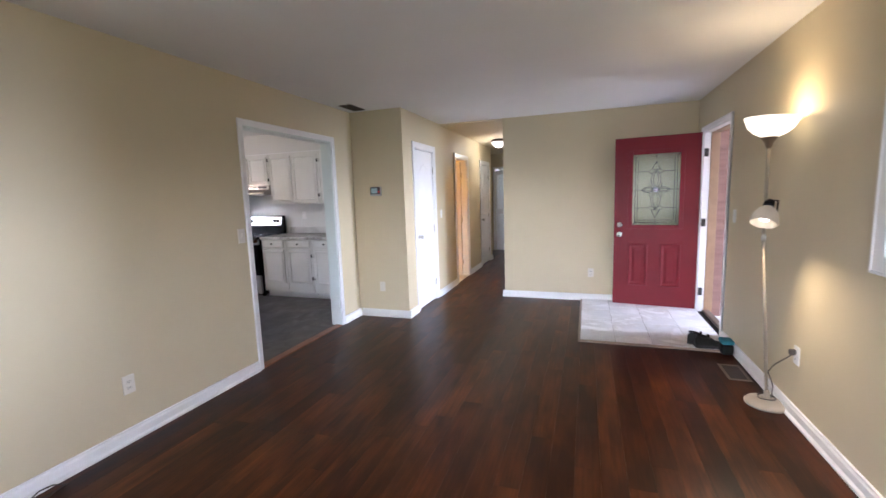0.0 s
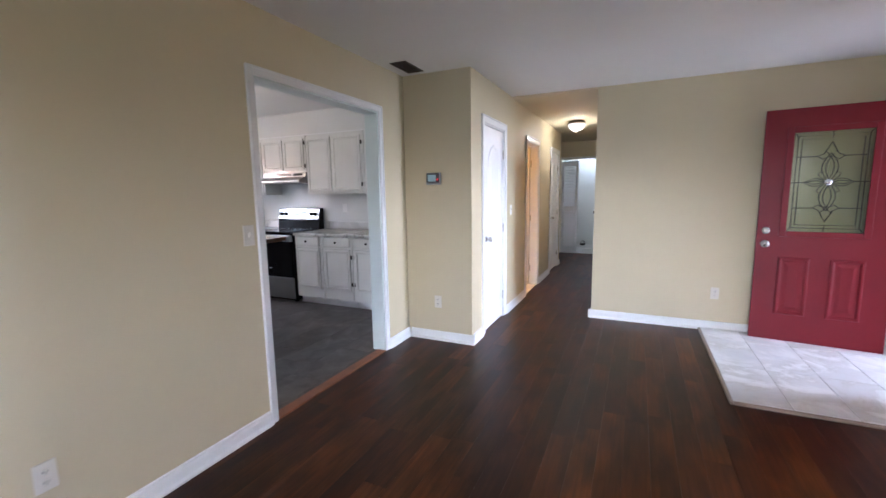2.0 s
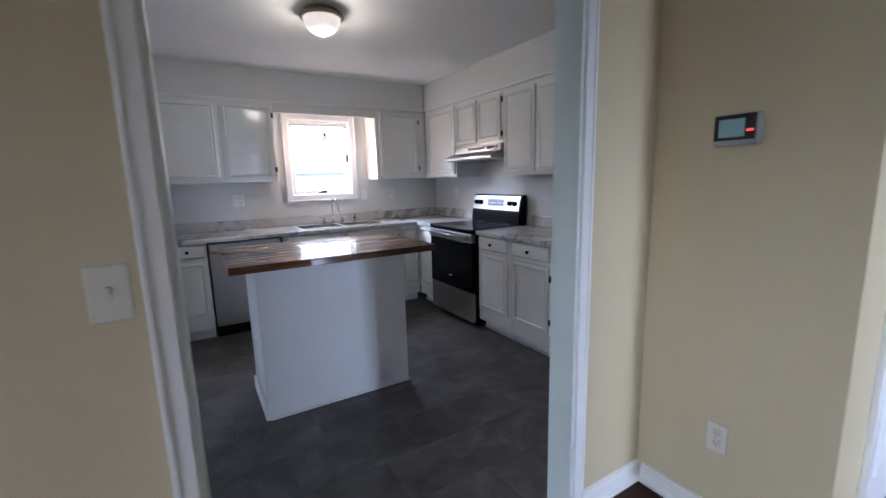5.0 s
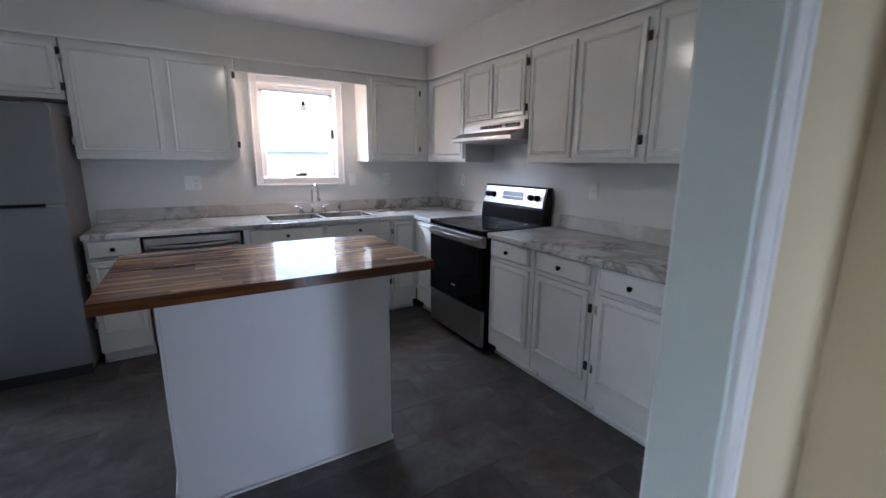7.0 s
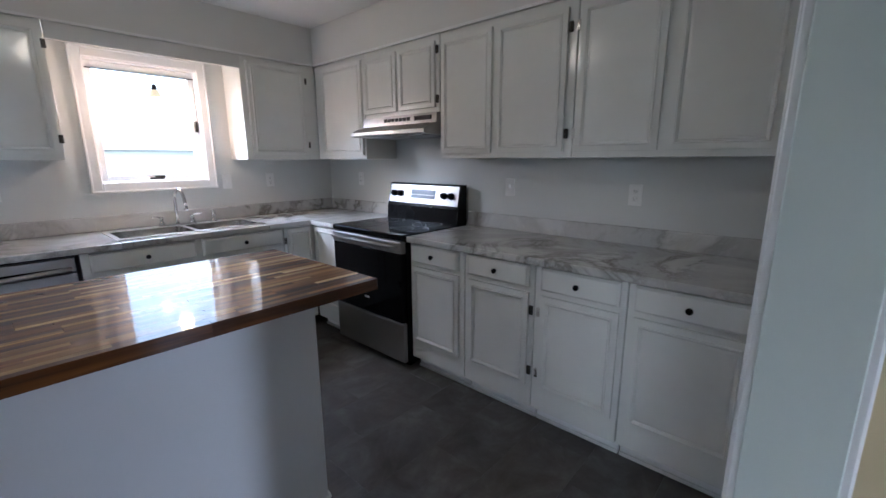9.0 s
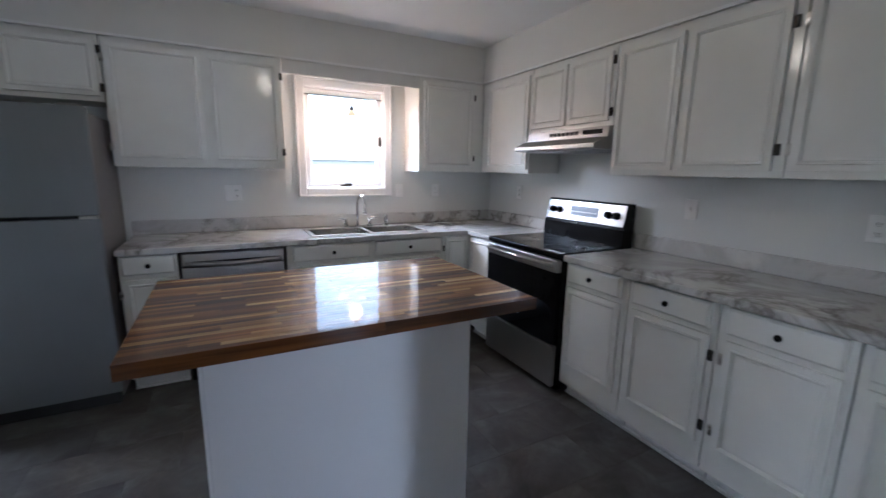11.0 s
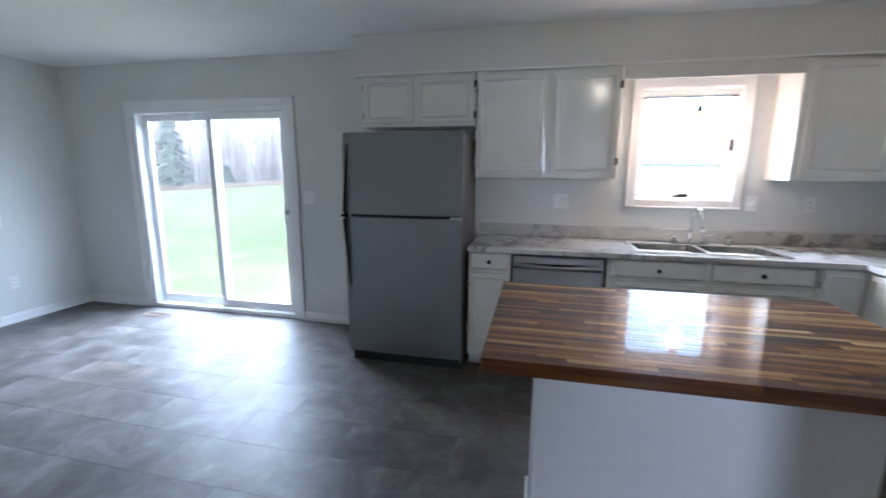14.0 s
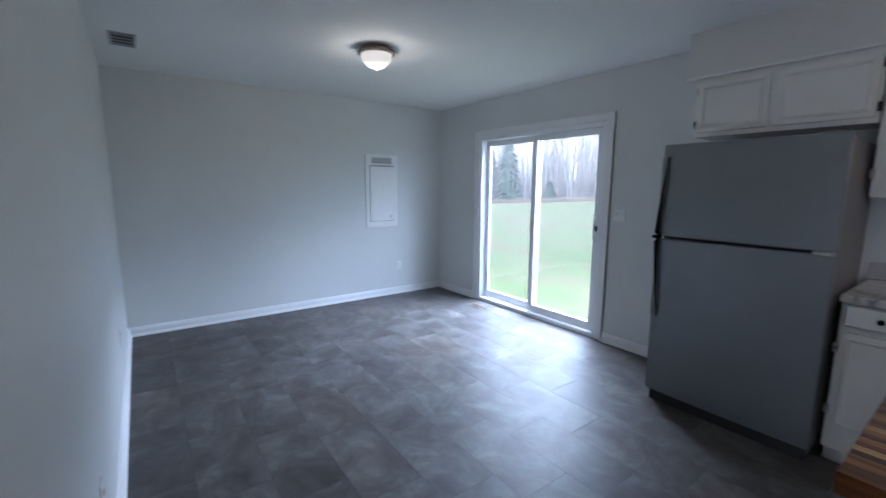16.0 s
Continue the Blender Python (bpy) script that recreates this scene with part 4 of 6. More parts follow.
for bx0, bx1, by0, by1 in bowls:
    bm = bmesh.new()
    top = [(bx0, by0), (bx1, by0), (bx1, by1), (bx0, by1)]
    t_, b_ = 0.02, -0.17
    A = [bm.verts.new((u, v, 0.004)) for u, v in top]
    B = [bm.verts.new((u + (t_ if u == bx0 else -t_), v + (t_ if v == by0 else -t_), b_)) for u, v in top]
    for k in range(4):
        bm.faces.new((A[k], B[k], B[(k + 1) % 4], A[(k + 1) % 4]))
    bm.faces.new(B)
    bmesh.ops.bevel(bm, geom=[e_ for e_ in bm.edges if not e_.is_boundary], offset=0.018, segments=3, affect="EDGES")
    bmesh.ops.recalc_face_normals(bm, faces=bm.faces)
    for f in bm.faces:
        f.normal_flip()
    finish("bowl", bm, SINKST, sk, True)
    lathe("drain", [(0.0, 0.002), (0.022, 0.002), (0.04, 0.004), (0.043, 0.0)], CHROME, sk, pose((bx0 + bx1) / 2, (by0 + by1) / 2, b_ + 0.001), 20)

fc = empty("faucet", pose(sx0 + 0.045, 6.41, CZ1 + 0.006))
tagged(fc, "chrome gooseneck faucet with two lever handles on the sink", "faucet")
boxes("base_plate", [(-0.025, -0.125, 0, 0.025, 0.125, 0.012)], CHROME, fc, 0.005, 2)
tube("spout", [(0, 0, 0.01), (0, 0, 0.10), (0.0, 0, 0.18)] + [(0.075 - 0.075 * math.cos(radians(q)), 0.02 * q / 180, 0.18 + 0.085 * math.sin(radians(q))) for q in range(15, 181, 15)] + [(0.152, 0.022, 0.14)], 0.0105, CHROME, fc, 12)
tube("aerator", [(0.152, 0.022, 0.145), (0.153, 0.022, 0.115)], 0.014, CHROME, fc, 12)
for s_ in (-1, 1):
    lathe("handle", [(0.021, 0.0), (0.021, 0.012), (0.013, 0.022), (0.012, 0.045), (0.017, 0.055), (0.0, 0.06)], CHROME, fc, pose(0, s_ * 0.10, 0.011), 16)
    tube("lever", [(0, s_ * 0.10, 0.062), (0.012, s_ * 0.13, 0.072), (0.02, s_ * 0.16, 0.074)], [0.008, 0.006, 0.007], CHROME, fc, 8)
sp = lathe("sink_sprayer", [(0.024, 0), (0.024, 0.008), (0.014, 0.014), (0.012, 0.03), (0.016, 0.05), (0.015, 0.085), (0.008, 0.095), (0, 0.096)], CHROME, None, pose(sx0 + 0.045, 6.66, CZ1 + 0.006), 16)
tagged(sp, "chrome side sprayer standing on the sink rim", "sprayer")

# ---- dishwasher ----
dw = empty("dishwasher", WW(5.155))
tagged(dw, "stainless steel dishwasher under the countertop", "dishwasher")
boxes("body", [(0.002, -0.57, 0.10, 0.608, -0.01, 0.872)], BLACK, dw)
boxes("toe_kick", [(0.005, -0.56, 0.0, 0.605, -0.54, 0.10)], BLACK, dw)
boxes("door", [(0.006, -0.615, 0.11, 0.604, -0.571, 0.775)], STEEL_X, dw, 0.006, 2)
boxes("control_strip", [(0.006, -0.612, 0.782, 0.604, -0.571, 0.862)], STEEL_X, dw, 0.004)
boxes("handle_pocket", [(0.05, -0.6135, 0.785, 0.56, -0.611, 0.812)], BLACK, dw, 0.001)
tube("handle", [(0.03, -0.612, 0.80), (0.07, -0.638, 0.800), (0.30, -0.648, 0.792), (0.54, -0.638, 0.800), (0.58, -0.612, 0.80)], 0.014, STEEL_X, dw, 10)

# ---- range ----
rg = empty("range", RW(-5.705))
tagged(rg, "stainless and black electric range with a glass cooktop", "stove")
W_ = 0.755
boxes("body", [(0.003, -0.63, 0.03, W_ - 0.003, -0.03, 0.885)], BLACK, rg, 0.004)
for fx, fy in ((0.04, -0.58), (W_ - 0.08, -0.58), (0.04, -0.12), (W_ - 0.08, -0.12)):
    boxes("foot", [(fx, fy, 0, fx + 0.04, fy + 0.04, 0.03)], BLACK, rg)
boxes("cooktop", [(-0.004, -0.665, 0.886, W_ + 0.004, -0.10, 0.922)], BLACKG, rg, 0.006, 2)
for bx, by, br in ((0.2, -0.50, 0.115), (0.56, -0.50, 0.09), (0.2, -0.24, 0.085), (0.56, -0.24, 0.11)):
    lathe("burner_ring", [(br - 0.004, 0.0), (br - 0.004, 0.0008), (br, 0.0008), (br, 0.0)], HINGE, rg, pose(bx, by, 0.922), 36)
bm = bmesh.new()
prof = [(-0.03, 0.90), (-0.135, 0.90), (-0.125, 1.03), (-0.118, 1.045), (-0.085, 1.195), (-0.075, 1.203), (-0.03, 1.203)]
A = [bm.verts.new((0.0, u, v)) for u, v in prof]
B = [bm.verts.new((W_, u, v)) for u, v in prof]
for k in range(len(prof)):
    bm.faces.new((A[k], A[(k + 1) % len(prof)], B[(k + 1) % len(prof)], B[k]))
bm.faces.new(A), bm.faces.new(B)
bmesh.ops.recalc_face_normals(bm, faces=bm.faces)
finish("backguard", bm, BLACK, rg)
tilt = math.degrees(math.atan2(0.033, 0.15))
cp = boxes("control_panel", [(0.012, -0.006, 0.004, W_ - 0.012, 0.0, 0.15)], STEEL_X, rg, 0.003, m=pose(0, -0.1185, 1.046, -tilt))
boxes("display", [(0.26, -0.010, 0.045, 0.52, -0.0055, 0.115)], DISPLAY, cp, 0.002)
boxes("display_mark", [(0.275 + 0.03 * k, -0.0112, 0.07, 0.293 + 0.03 * k, -0.0098, 0.076) for k in range(8)], PLATE, cp)
for kx in (0.075, 0.145, 0.61, 0.68):
    kn = lathe("knob", [(0.0, 0.030), (0.018, 0.030), (0.022, 0.024), (0.024, 0.006), (0.027, 0.0)], BLACK, cp, pose(kx, -0.006, 0.075, 90), 18)
    boxes("grip", [(-0.004, -0.02, 0.029, 0.004, 0.02, 0.034)], BLACK, kn, 0.001)
dr = boxes("oven_door", [(0.006, -0.668, 0.335, W_ - 0.006, -0.632, 0.80)], BLACKG, rg, 0.006, 2)
boxes("door_top_band", [(0.006, -0.672, 0.801, W_ - 0.006, -0.632, 0.878)], STEEL_X, rg, 0.005, 2)
tube("handle", [(0.05, -0.670, 0.845), (0.07, -0.715, 0.852), (W_ / 2, -0.722, 0.852), (W_ - 0.07, -0.715, 0.852), (W_ - 0.05, -0.670, 0.845)], 0.013, STEEL_X, rg, 10)
boxes("drawer", [(0.006, -0.665, 0.055, W_ - 0.006, -0.632, 0.328)], STEEL_X, rg, 0.006, 2)
boxes("door_badge", [(W_ / 2 - 0.025, -0.670, 0.44, W_ / 2 + 0.025, -0.667, 0.452)], VENTW, rg)

# ---- range hood ----
hd = empty("range_hood", RW(-5.705))
tagged(hd, "slim stainless under-cabinet range hood above the stove", "range hood")
bm = bmesh.new()
prof = [(-0.004, 1.545), (-0.435, 1.545), (-0.460, 1.552), (-0.460, 1.576), (-0.385, 1.612), (-0.345, 1.62), (-0.34, 1.683), (-0.004, 1.683)]
A = [bm.verts.new((0.0, u, v)) for u, v in prof]
B = [bm.verts.new((W_, u, v)) for u, v in prof]
for k in range(len(prof)):
    bm.faces.new((A[k], A[(k + 1) % len(prof)], B[(k + 1) % len(prof)], B[k]))
bm.faces.new(A), bm.faces.new(B)
bmesh.ops.recalc_face_normals(bm, faces=bm.faces)
finish("shell", bm, STEEL_X, hd)
boxes("vent_slot", [(0.24 + 0.04 * k, -0.346, 1.642, 0.27 + 0.04 * k, -0.341, 1.665) for k in range(7)], SLOT, hd)
boxes("switch_plate", [(0.55, -0.347, 1.640, 0.71, -0.340, 1.668)], BLACK, hd, 0.002)
boxes("filter", [(0.06, -0.41, 1.538, W_ - 0.06, -0.06, 1.546)], VENTW, hd, 0.002)

# ---- fridge ----
FY0, FY1 = 3.95, 4.82
fr = empty("refrigerator", pose(XW, FY0, 0))
tagged(fr, "grey stainless top-freezer refrigerator with dark side walls", "refrigerator")
fw, fd = FY1 - FY0, 0.73
boxes("body", [(0.06, 0.012, 0.03, fd - 0.075, fw - 0.012, 1.675)], FRSIDE, fr, 0.008, 2)
boxes("base_grille", [(0.10, 0.02, 0.0, fd - 0.05, fw - 0.02, 0.075)], GASKET, fr, 0.004)
boxes("gasket", [(fd - 0.076, 0.02, 0.085, fd - 0.066, fw - 0.02, 1.69)], GASKET, fr)


def fridge_door(name, z0, z1):
    bm = bmesh.new()
    n = 10
    rows = []
    for i in range(n + 1):
        t = i / n
        y = 0.004 + (fw - 0.008) * t
        bow = 0.008 * (1 - (2 * t - 1) ** 2)
        rows.append((y, fd - 0.012 + bow))
    front = [[bm.verts.new((x, y, z)) for y, x in rows] for z in (z0, z1)]
    back = [[bm.verts.new((fd - 0.064, y, z)) for y, x in rows] for z in (z0, z1)]
    for i in range(n):
        bm.faces.new((front[0][i], front[0][i + 1], front[1][i + 1], front[1][i]))
        bm.faces.new((back[0][i + 1], back[0][i], back[1][i], back[1][i + 1]))
        bm.faces.new((front[1][i], front[1][i + 1], back[1][i + 1], back[1][i]))
        bm.faces.new((front[0][i + 1], front[0][i], back[0][i], back[0][i + 1]))
    for k in (0, n):
        bm.faces.new((front[0][k], front[1][k], back[1][k], back[0][k]))
    bmesh.ops.recalc_face_normals(bm, faces=bm.faces)
    es = [e_ for e_ in bm.edges if e_.calc_face_angle(0) > 0.8]
    bmesh.ops.bevel(bm, geom=es, offset=0.007, segments=2, affect="EDGES")
    return finish(name, bm, STEEL_Z, fr)


d1 = fridge_door("freezer_door", 1.128, 1.695)
d2 = fridge_door("fridge_door", 0.085, 1.108)
bx = fd - 0.006
for d_, za, zb in ((d1, 1.138, 1.62), (d2, 1.098, 0.60)):
    s_ = 1 if zb > za else -1
    q_ = abs(zb - za)
    tube("handle", [(bx - 0.012, 0.010, za), (bx + 0.016, 0.012, za + s_ * 0.01), (bx + 0.018, 0.020, za + s_ * 0.3 * q_), (bx + 0.012, 0.034, za + s_ * 0.7 * q_), (bx + 0.002, 0.042, zb)], [0.012, 0.015, 0.012, 0.008, 0.004], BLACK, d_, 8)
    # cream strip paints the lit side edge of the door
    boxes("edge_trim", [(bx - 0.05, -0.001, min(za, zb), bx - 0.008, 0.0055, max(za, zb))], CREAM, d_, 0.001)
boxes("centre_bracket", [(fd - 0.03, -0.018, 1.108, fd + 0.012, 0.03, 1.130)], BLACK, fr, 0.004)
boxes("hinge_cover", [(fd - 0.11, fw - 0.12, 1.676, fd - 0.02, fw - 0.03, 1.708)], FRSIDE, fr, 0.005, 2)
boxes("split_hinge", [(fd - 0.05, fw - 0.09, 1.109, fd + 0.004, fw - 0.01, 1.126)], NICKEL, fr, 0.002)

# ---- island ----
isl = empty("kitchen_island", pose(0, 0, 0))
tagged(isl, "white kitchen island with a walnut butcher-block top", "kitchen island")
boxes("base", [(-4.90, 5.33, 0.0, -4.425, 6.24, 0.936)], ISLW, isl, 0.003)
boxes("corner_board", [(-4.47, 5.322, 0.0, -4.417, 5.334, 0.930), (-4.90, 5.322, 0.0, -4.85, 5.334, 0.930)], ISLW, isl, 0.002)
boxes("base_trim", [(-4.91, 5.308, 0.0, -4.417, 5.321, 0.09)], TRIM, isl, 0.004)
boxes("base_trim", [(-4.417, 5.33, 0.0, -4.407, 6.245, 0.014), (-4.90, 6.24, 0.0, -4.42, 6.25, 0.014)], TRIM, isl, 0.003)

# ---- light fixtures ----
def dome_light(x, y, z, glass, power, col, label, group):
    e = empty("ceiling_light", pose(x, y, z))
    tagged(e, label, "ceiling light", group)
    lathe("rim", [(0.0, 0.0), (0.105, 0.0), (0.118, -0.014), (0.136, -0.030), (0.137, -0.040), (0.128, -0.048), (0.116, -0.044)], BRONZE, e)
    prof = [(0.116 * math.cos(radians(q)), -0.046 - 0.096 * math.sin(radians(q))) for q in range(0, 91, 9)]
    prof[-1] = (0.0, prof[-1][1])
    lathe("dome", prof, glass, e)
    lathe("finial", [(0.0, -0.141), (0.009, -0.142), (0.010, -0.148), (0.004, -0.155), (0.0, -0.157)], BRONZE, e, None, 12)
    lamp = new("lamp", bpy.data.lights.new("lamp", "POINT"))
    lamp.data.energy, lamp.data.color, lamp.data.shadow_soft_size = power * LAMP_GAIN, col, 0.03
    lamp.location = (0, 0, -0.185)
    lamp.parent = e
    return e


KW_, DW_, HW_, BW_ = 4.2, 2.4, 4.4, 42.0
dome_light(-4.76, 5.90, 2.44, LIT_DOME, KW_, (1.0, 0.80, 0.55), "lit flush dome ceiling light with a bronze rim", "kitchen dome lights")
dome_light(-4.81, 2.35, 2.44, LIT_DOME, DW_, (1.0, 0.80, 0.55), "lit flush dome ceiling light with a bronze rim", "kitchen dome lights")
dome_light(-1.88, 10.0, 2.425, LIT_HALL, HW_, (1.0, 0.88, 0.66), "lit flush dome ceiling light in the hallway", "hall light")

pd_ = empty("pendant_light", pose(XW + 0.17, 6.375, 1.81) @ Matrix.Scale(1.0, 4))
tagged(pd_, "small lit pendant with a clear glass bell above the sink", "pendant light")
tube("cord", [(0, 0, 0.085), (0, 0, 0.328)], 0.0008, TRIM, pd_, 6)
lathe("canopy", [(0.0, 0.340), (0.030, 0.340), (0.028, 0.330), (0.0, 0.326)], TRIM, pd_, None, 20)
lathe("socket", [(0.0, 0.086), (0.007, 0.084), (0.015, 0.072), (0.018, 0.050), (0.015, 0.042), (0.0, 0.042)], HINGE, pd_, None, 16)
lathe("bell", [(0.014, 0.046), (0.024, 0.034), (0.034, 0.012), (0.042, -0.004), (0.044, -0.004), (0.036, 0.014), (0.026, 0.036), (0.014, 0.049)], AMBER, pd_, None, 24)
lathe("bulb", [(0.0, -0.004), (0.012, 0.0), (0.018, 0.014), (0.013, 0.032), (0.009, 0.044), (0.0, 0.044)], LIT_DOME, pd_, None, 16)
rcl = new("lamp", bpy.data.lights.new("lamp", "POINT"))
rcl.data.energy, rcl.data.color, rcl.data.shadow_soft_size = 8.0 * LAMP_GAIN, (1.0, 0.64, 0.40), 0.04
rcl.location, rcl.parent = (0, 0, -0.04), pd_

vl = empty("vanity_light", pose(-4.2, 9.6, 2.0))
tagged(vl, "warm vanity lamp on the bathroom wall", "wall lamp")
boxes("plate", [(0.001, -0.2, -0.05, 0.02, 0.2, 0.05)], NICKEL, vl, 0.004)
for q in (-0.12, 0.12):
    lathe("globe", [(0.0, -0.05), (0.035, -0.035), (0.05, 0.0), (0.035, 0.035), (0.0, 0.05)], LIT_BULB, vl, pose(0.075, q, 0.0), 16)
bl = new("lamp", bpy.data.lights.new("lamp", "POINT"))
bl.data.energy, bl.data.color, bl.data.shadow_soft_size = BW_ * LAMP_GAIN, (1.0, 0.50, 0.13), 0.08
bl.location, bl.parent = (0.25, 0, 0), vl

# ---- floor lamp ----
fl = empty("floor_lamp", pose(0.79, 5.40, 0, 0, 0, 0))
tagged(fl, "cream torchiere floor lamp with a lit bowl and reading lamp", "floor lamp")
TX = -0.055
lathe("base", [(0.0, 0.045), (0.03, 0.044), (0.06, 0.038), (0.11, 0.024), (0.122, 0.012), (0.120, 0.0), (0.0, 0.0)], CREAM, fl, pose(0.02, 0, 0), 36)
lathe("collar", [(0.018, 0.0), (0.018, 0.05), (0.011, 0.06), (0.0, 0.06)], CREAM, fl, pose(0.02, 0, 0.04), 16)
tube("pole", [(0.02, 0, 0.04), (TX, 0, 1.10)], 0.0095, POLE, fl, 12)
tube("upper_pole", [(TX, 0, 1.10), (TX - 0.005, 0, 1.715)], 0.0095, POLE, fl, 12)
lathe("joint", [(0.0, 0.0), (0.014, 0.002), (0.015, 0.03), (0.012, 0.04), (0.0, 0.04)], CREAM, fl, pose(TX, 0, 1.09), 14)
lathe("bowl_cup", [(0.010, 0.0), (0.016, 0.01), (0.022, 0.035), (0.042, 0.062), (0.046, 0.07)], BRONZE, fl, pose(TX - 0.005, 0, 1.665), 20)
lathe("bowl", [(0.0, 0.004), (0.045, 0.006), (0.085, 0.026), (0.118, 0.060), (0.138, 0.105), (0.141, 0.118), (0.135, 0.118), (0.113, 0.064), (0.080, 0.032), (0.0, 0.012)], LIT_BOWL, fl, pose(TX - 0.005, 0, 1.73, 0, 4, 0), 36)
sh_m = pose(TX - 0.02, -0.075, 1.265, -24, 20, 0)
lathe("reading_shade", [(0.070, -0.065), (0.074, -0.05), (0.066, -0.005), (0.046, 0.03), (0.028, 0.045), (0.028, 0.047), (0.044, 0.027), (0.063, -0.007), (0.071, -0.05), (0.068, -0.065)], SHADEGL, fl, sh_m, 28)
lathe("shade_socket", [(0.0, 0.10), (0.012, 0.10), (0.014, 0.088), (0.028, 0.084), (0.030, 0.046), (0.0, 0.046)], BLACK, fl, sh_m, 18)
tube("arm", [(TX, 0, 1.245), (TX + 0.05, -0.03, 1.28), (TX + 0.04, -0.065, 1.345), (TX - 0.02, -0.08, 1.35)], 0.006, BLACK, fl, 8)
lathe("reading_bulb", [(0.0, -0.035), (0.022, -0.028), (0.032, -0.005), (0.022, 0.02), (0.012, 0.045), (0, 0.045)], LIT_BULB, fl, sh_m @ pose(0, 0, -0.015), 16)
FLW, RDW = 1.9, 5.0
tl = new("torchiere_lamp", bpy.data.lights.new("torchiere_lamp", "POINT"))
tl.data.energy, tl.data.color, tl.data.shadow_soft_size = FLW * LAMP_GAIN, (1.0, 0.72, 0.38), 0.05
tl.location, tl.parent = (TX - 0.005, 0, 1.84), fl
rl = new("reading_lamp", bpy.data.lights.new("reading_lamp", "SPOT"))
rl.data.energy, rl.data.color, rl.data.shadow_soft_size, rl.data.spot_size, rl.data.spot_blend = RDW * 4 * LAMP_GAIN, (1.0, 0.75, 0.42), 0.03, radians(125), 1.0
rl.matrix_basis, rl.parent = sh_m @ pose(0, 0, -0.075), fl
tube("cord", [(0.04, -0.02, 0.06), (0.03, -0.05, 0.16), (0.025, 0.02, 0.22), (0.05, 0.0, 0.28), (0.075, -0.06, 0.34), (0.09, -0.12, 0.395), (0.095, -0.135, 0.40)], 0.0035, CORD, fl, 6)
tube("cord_coil", [(0.02 + 0.05 * math.cos(q * 0.6), 0.05 * math.sin(q * 0.6), 0.05 + 0.004 * math.sin(q)) for q in range(16)], 0.0035, CORD, fl, 6)


# ---- plates, outlets, switches ----
def plate(m, kind, label, name, mat=PLATE):
    """Wall plate; local front faces -y."""
    e = empty(name, m)
    tagged(e, label, name.replace("_", " "), "white wall plates")
    wide = 0.115 if kind in ("double", "duo") else 0.072
    boxes("plate", [(-wide / 2, -0.006, -0.058, wide / 2, 0, 0.058)], mat, e, 0.003, 2)
    xs = (-0.024, 0.024) if kind in ("double", "duo") else (0,)
    for i, x in enumerate(xs):
        if kind == "outlet" or (kind == "duo" and i == 1):
            for zz in (-0.02, 0.02):
                boxes("socket", [(x - 0.014, -0.0085, zz - 0.014, x + 0.014, -0.0055, zz + 0.014)], mat, e, 0.003)
                boxes("slot", [(x - 0.008, -0.0095, zz - 0.004, x - 0.005, -0.008, zz + 0.006), (x + 0.005, -0.0095, zz - 0.003, x + 0.008, -0.008, zz + 0.005), (x - 0.002, -0.0095, zz - 0.010, x + 0.002, -0.008, zz - 0.007)], SLOT, e)
        else:
            boxes("toggle", [(x - 0.005, -0.018, 0.0, x + 0.005, -0.005, 0.016), (x - 0.006, -0.008, -0.012, x + 0.006, -0.0055, 0.012)], mat, e, 0.002)
    return e


FE, FWst, FS, FN = (lambda x, y, z: pose(x, y, z, 0, 0, 90)), (lambda x, y, z: pose(x, y, z, 0, 0, -90)), (lambda x, y, z: pose(x, y, z, 0, 0, 0)), (lambda x, y, z: pose(x, y, z, 0, 0, 180))
OL, SL = "pale duplex outlet plate on the wall", "pale light switch plate on the wall"
plate(FE(XL, 3.913, 0.357), "outlet", OL, "outlet", PLATEDIM)
plate(FE(XL, 4.903, 1.17), "switch", SL, "light_switch", PLATEDIM)
plate(FS(-2.66, YT, 0.372), "outlet", OL, "outlet", PLATEDIM)
plate(FS(-0.27, YS, 0.37), "outlet", OL, "outlet", PLATEDIM)
plate(FWst(XR, 5.26, 0.40), "outlet", "white outlet plate with a plug in it", "outlet")
plate(FWst(XR, 6.54, 1.18), "switch", SL, "light_switch")
plate(FE(XH, 7.95, 1.18), "switch", SL, "light_switch")
plate(FE(XW, 3.25, 1.19), "double", "white double switch plate beside the patio door", "light_switch")
plate(FE(XW, 5.49, 1.205), "duo", "white switch and outlet plate above the counter", "outlet")
plate(FE(XW, 6.845, 1.215), "switch", SL, "light_switch")
plate(FE(XW, 7.21, 1.215), "outlet", OL, "outlet")
plate(FS(-6.21, YN, 1.215), "outlet", OL, "outlet")
plate(FS(-4.60, YN, 1.20), "switch", SL, "light_switch")
plate(FS(-3.80, YN, 1.19), "outlet", OL, "outlet")
plate(FN(-6.03, YSO, 0.38), "outlet", OL, "outlet")
plate(FWst(XK, 1.75, 0.38), "outlet", OL, "outlet")
plate(FWst(XK, 3.60, 0.38), "outlet", OL, "outlet")
lo = plate(FS(-1.90, YE + 1.0, 0.86), "outlet", "dark dryer outlet on the laundry wall", "outlet")
boxes("dryer_socket", [(-0.035, -0.02, -0.035, 0.035, -0.009, 0.035)], SLOT, lo, 0.005)
pg = boxes("plug", [(0.0, -0.014, -0.016, 0.034, 0.014, 0.016)], CORD, None, 0.004, m=pose(XR - 0.043, 5.26, 0.42))
tagged(pg, "dark lamp plug in the wall outlet", "plug")

# thermostat
th = empty("thermostat", FS(-2.68, YT, 1.517))
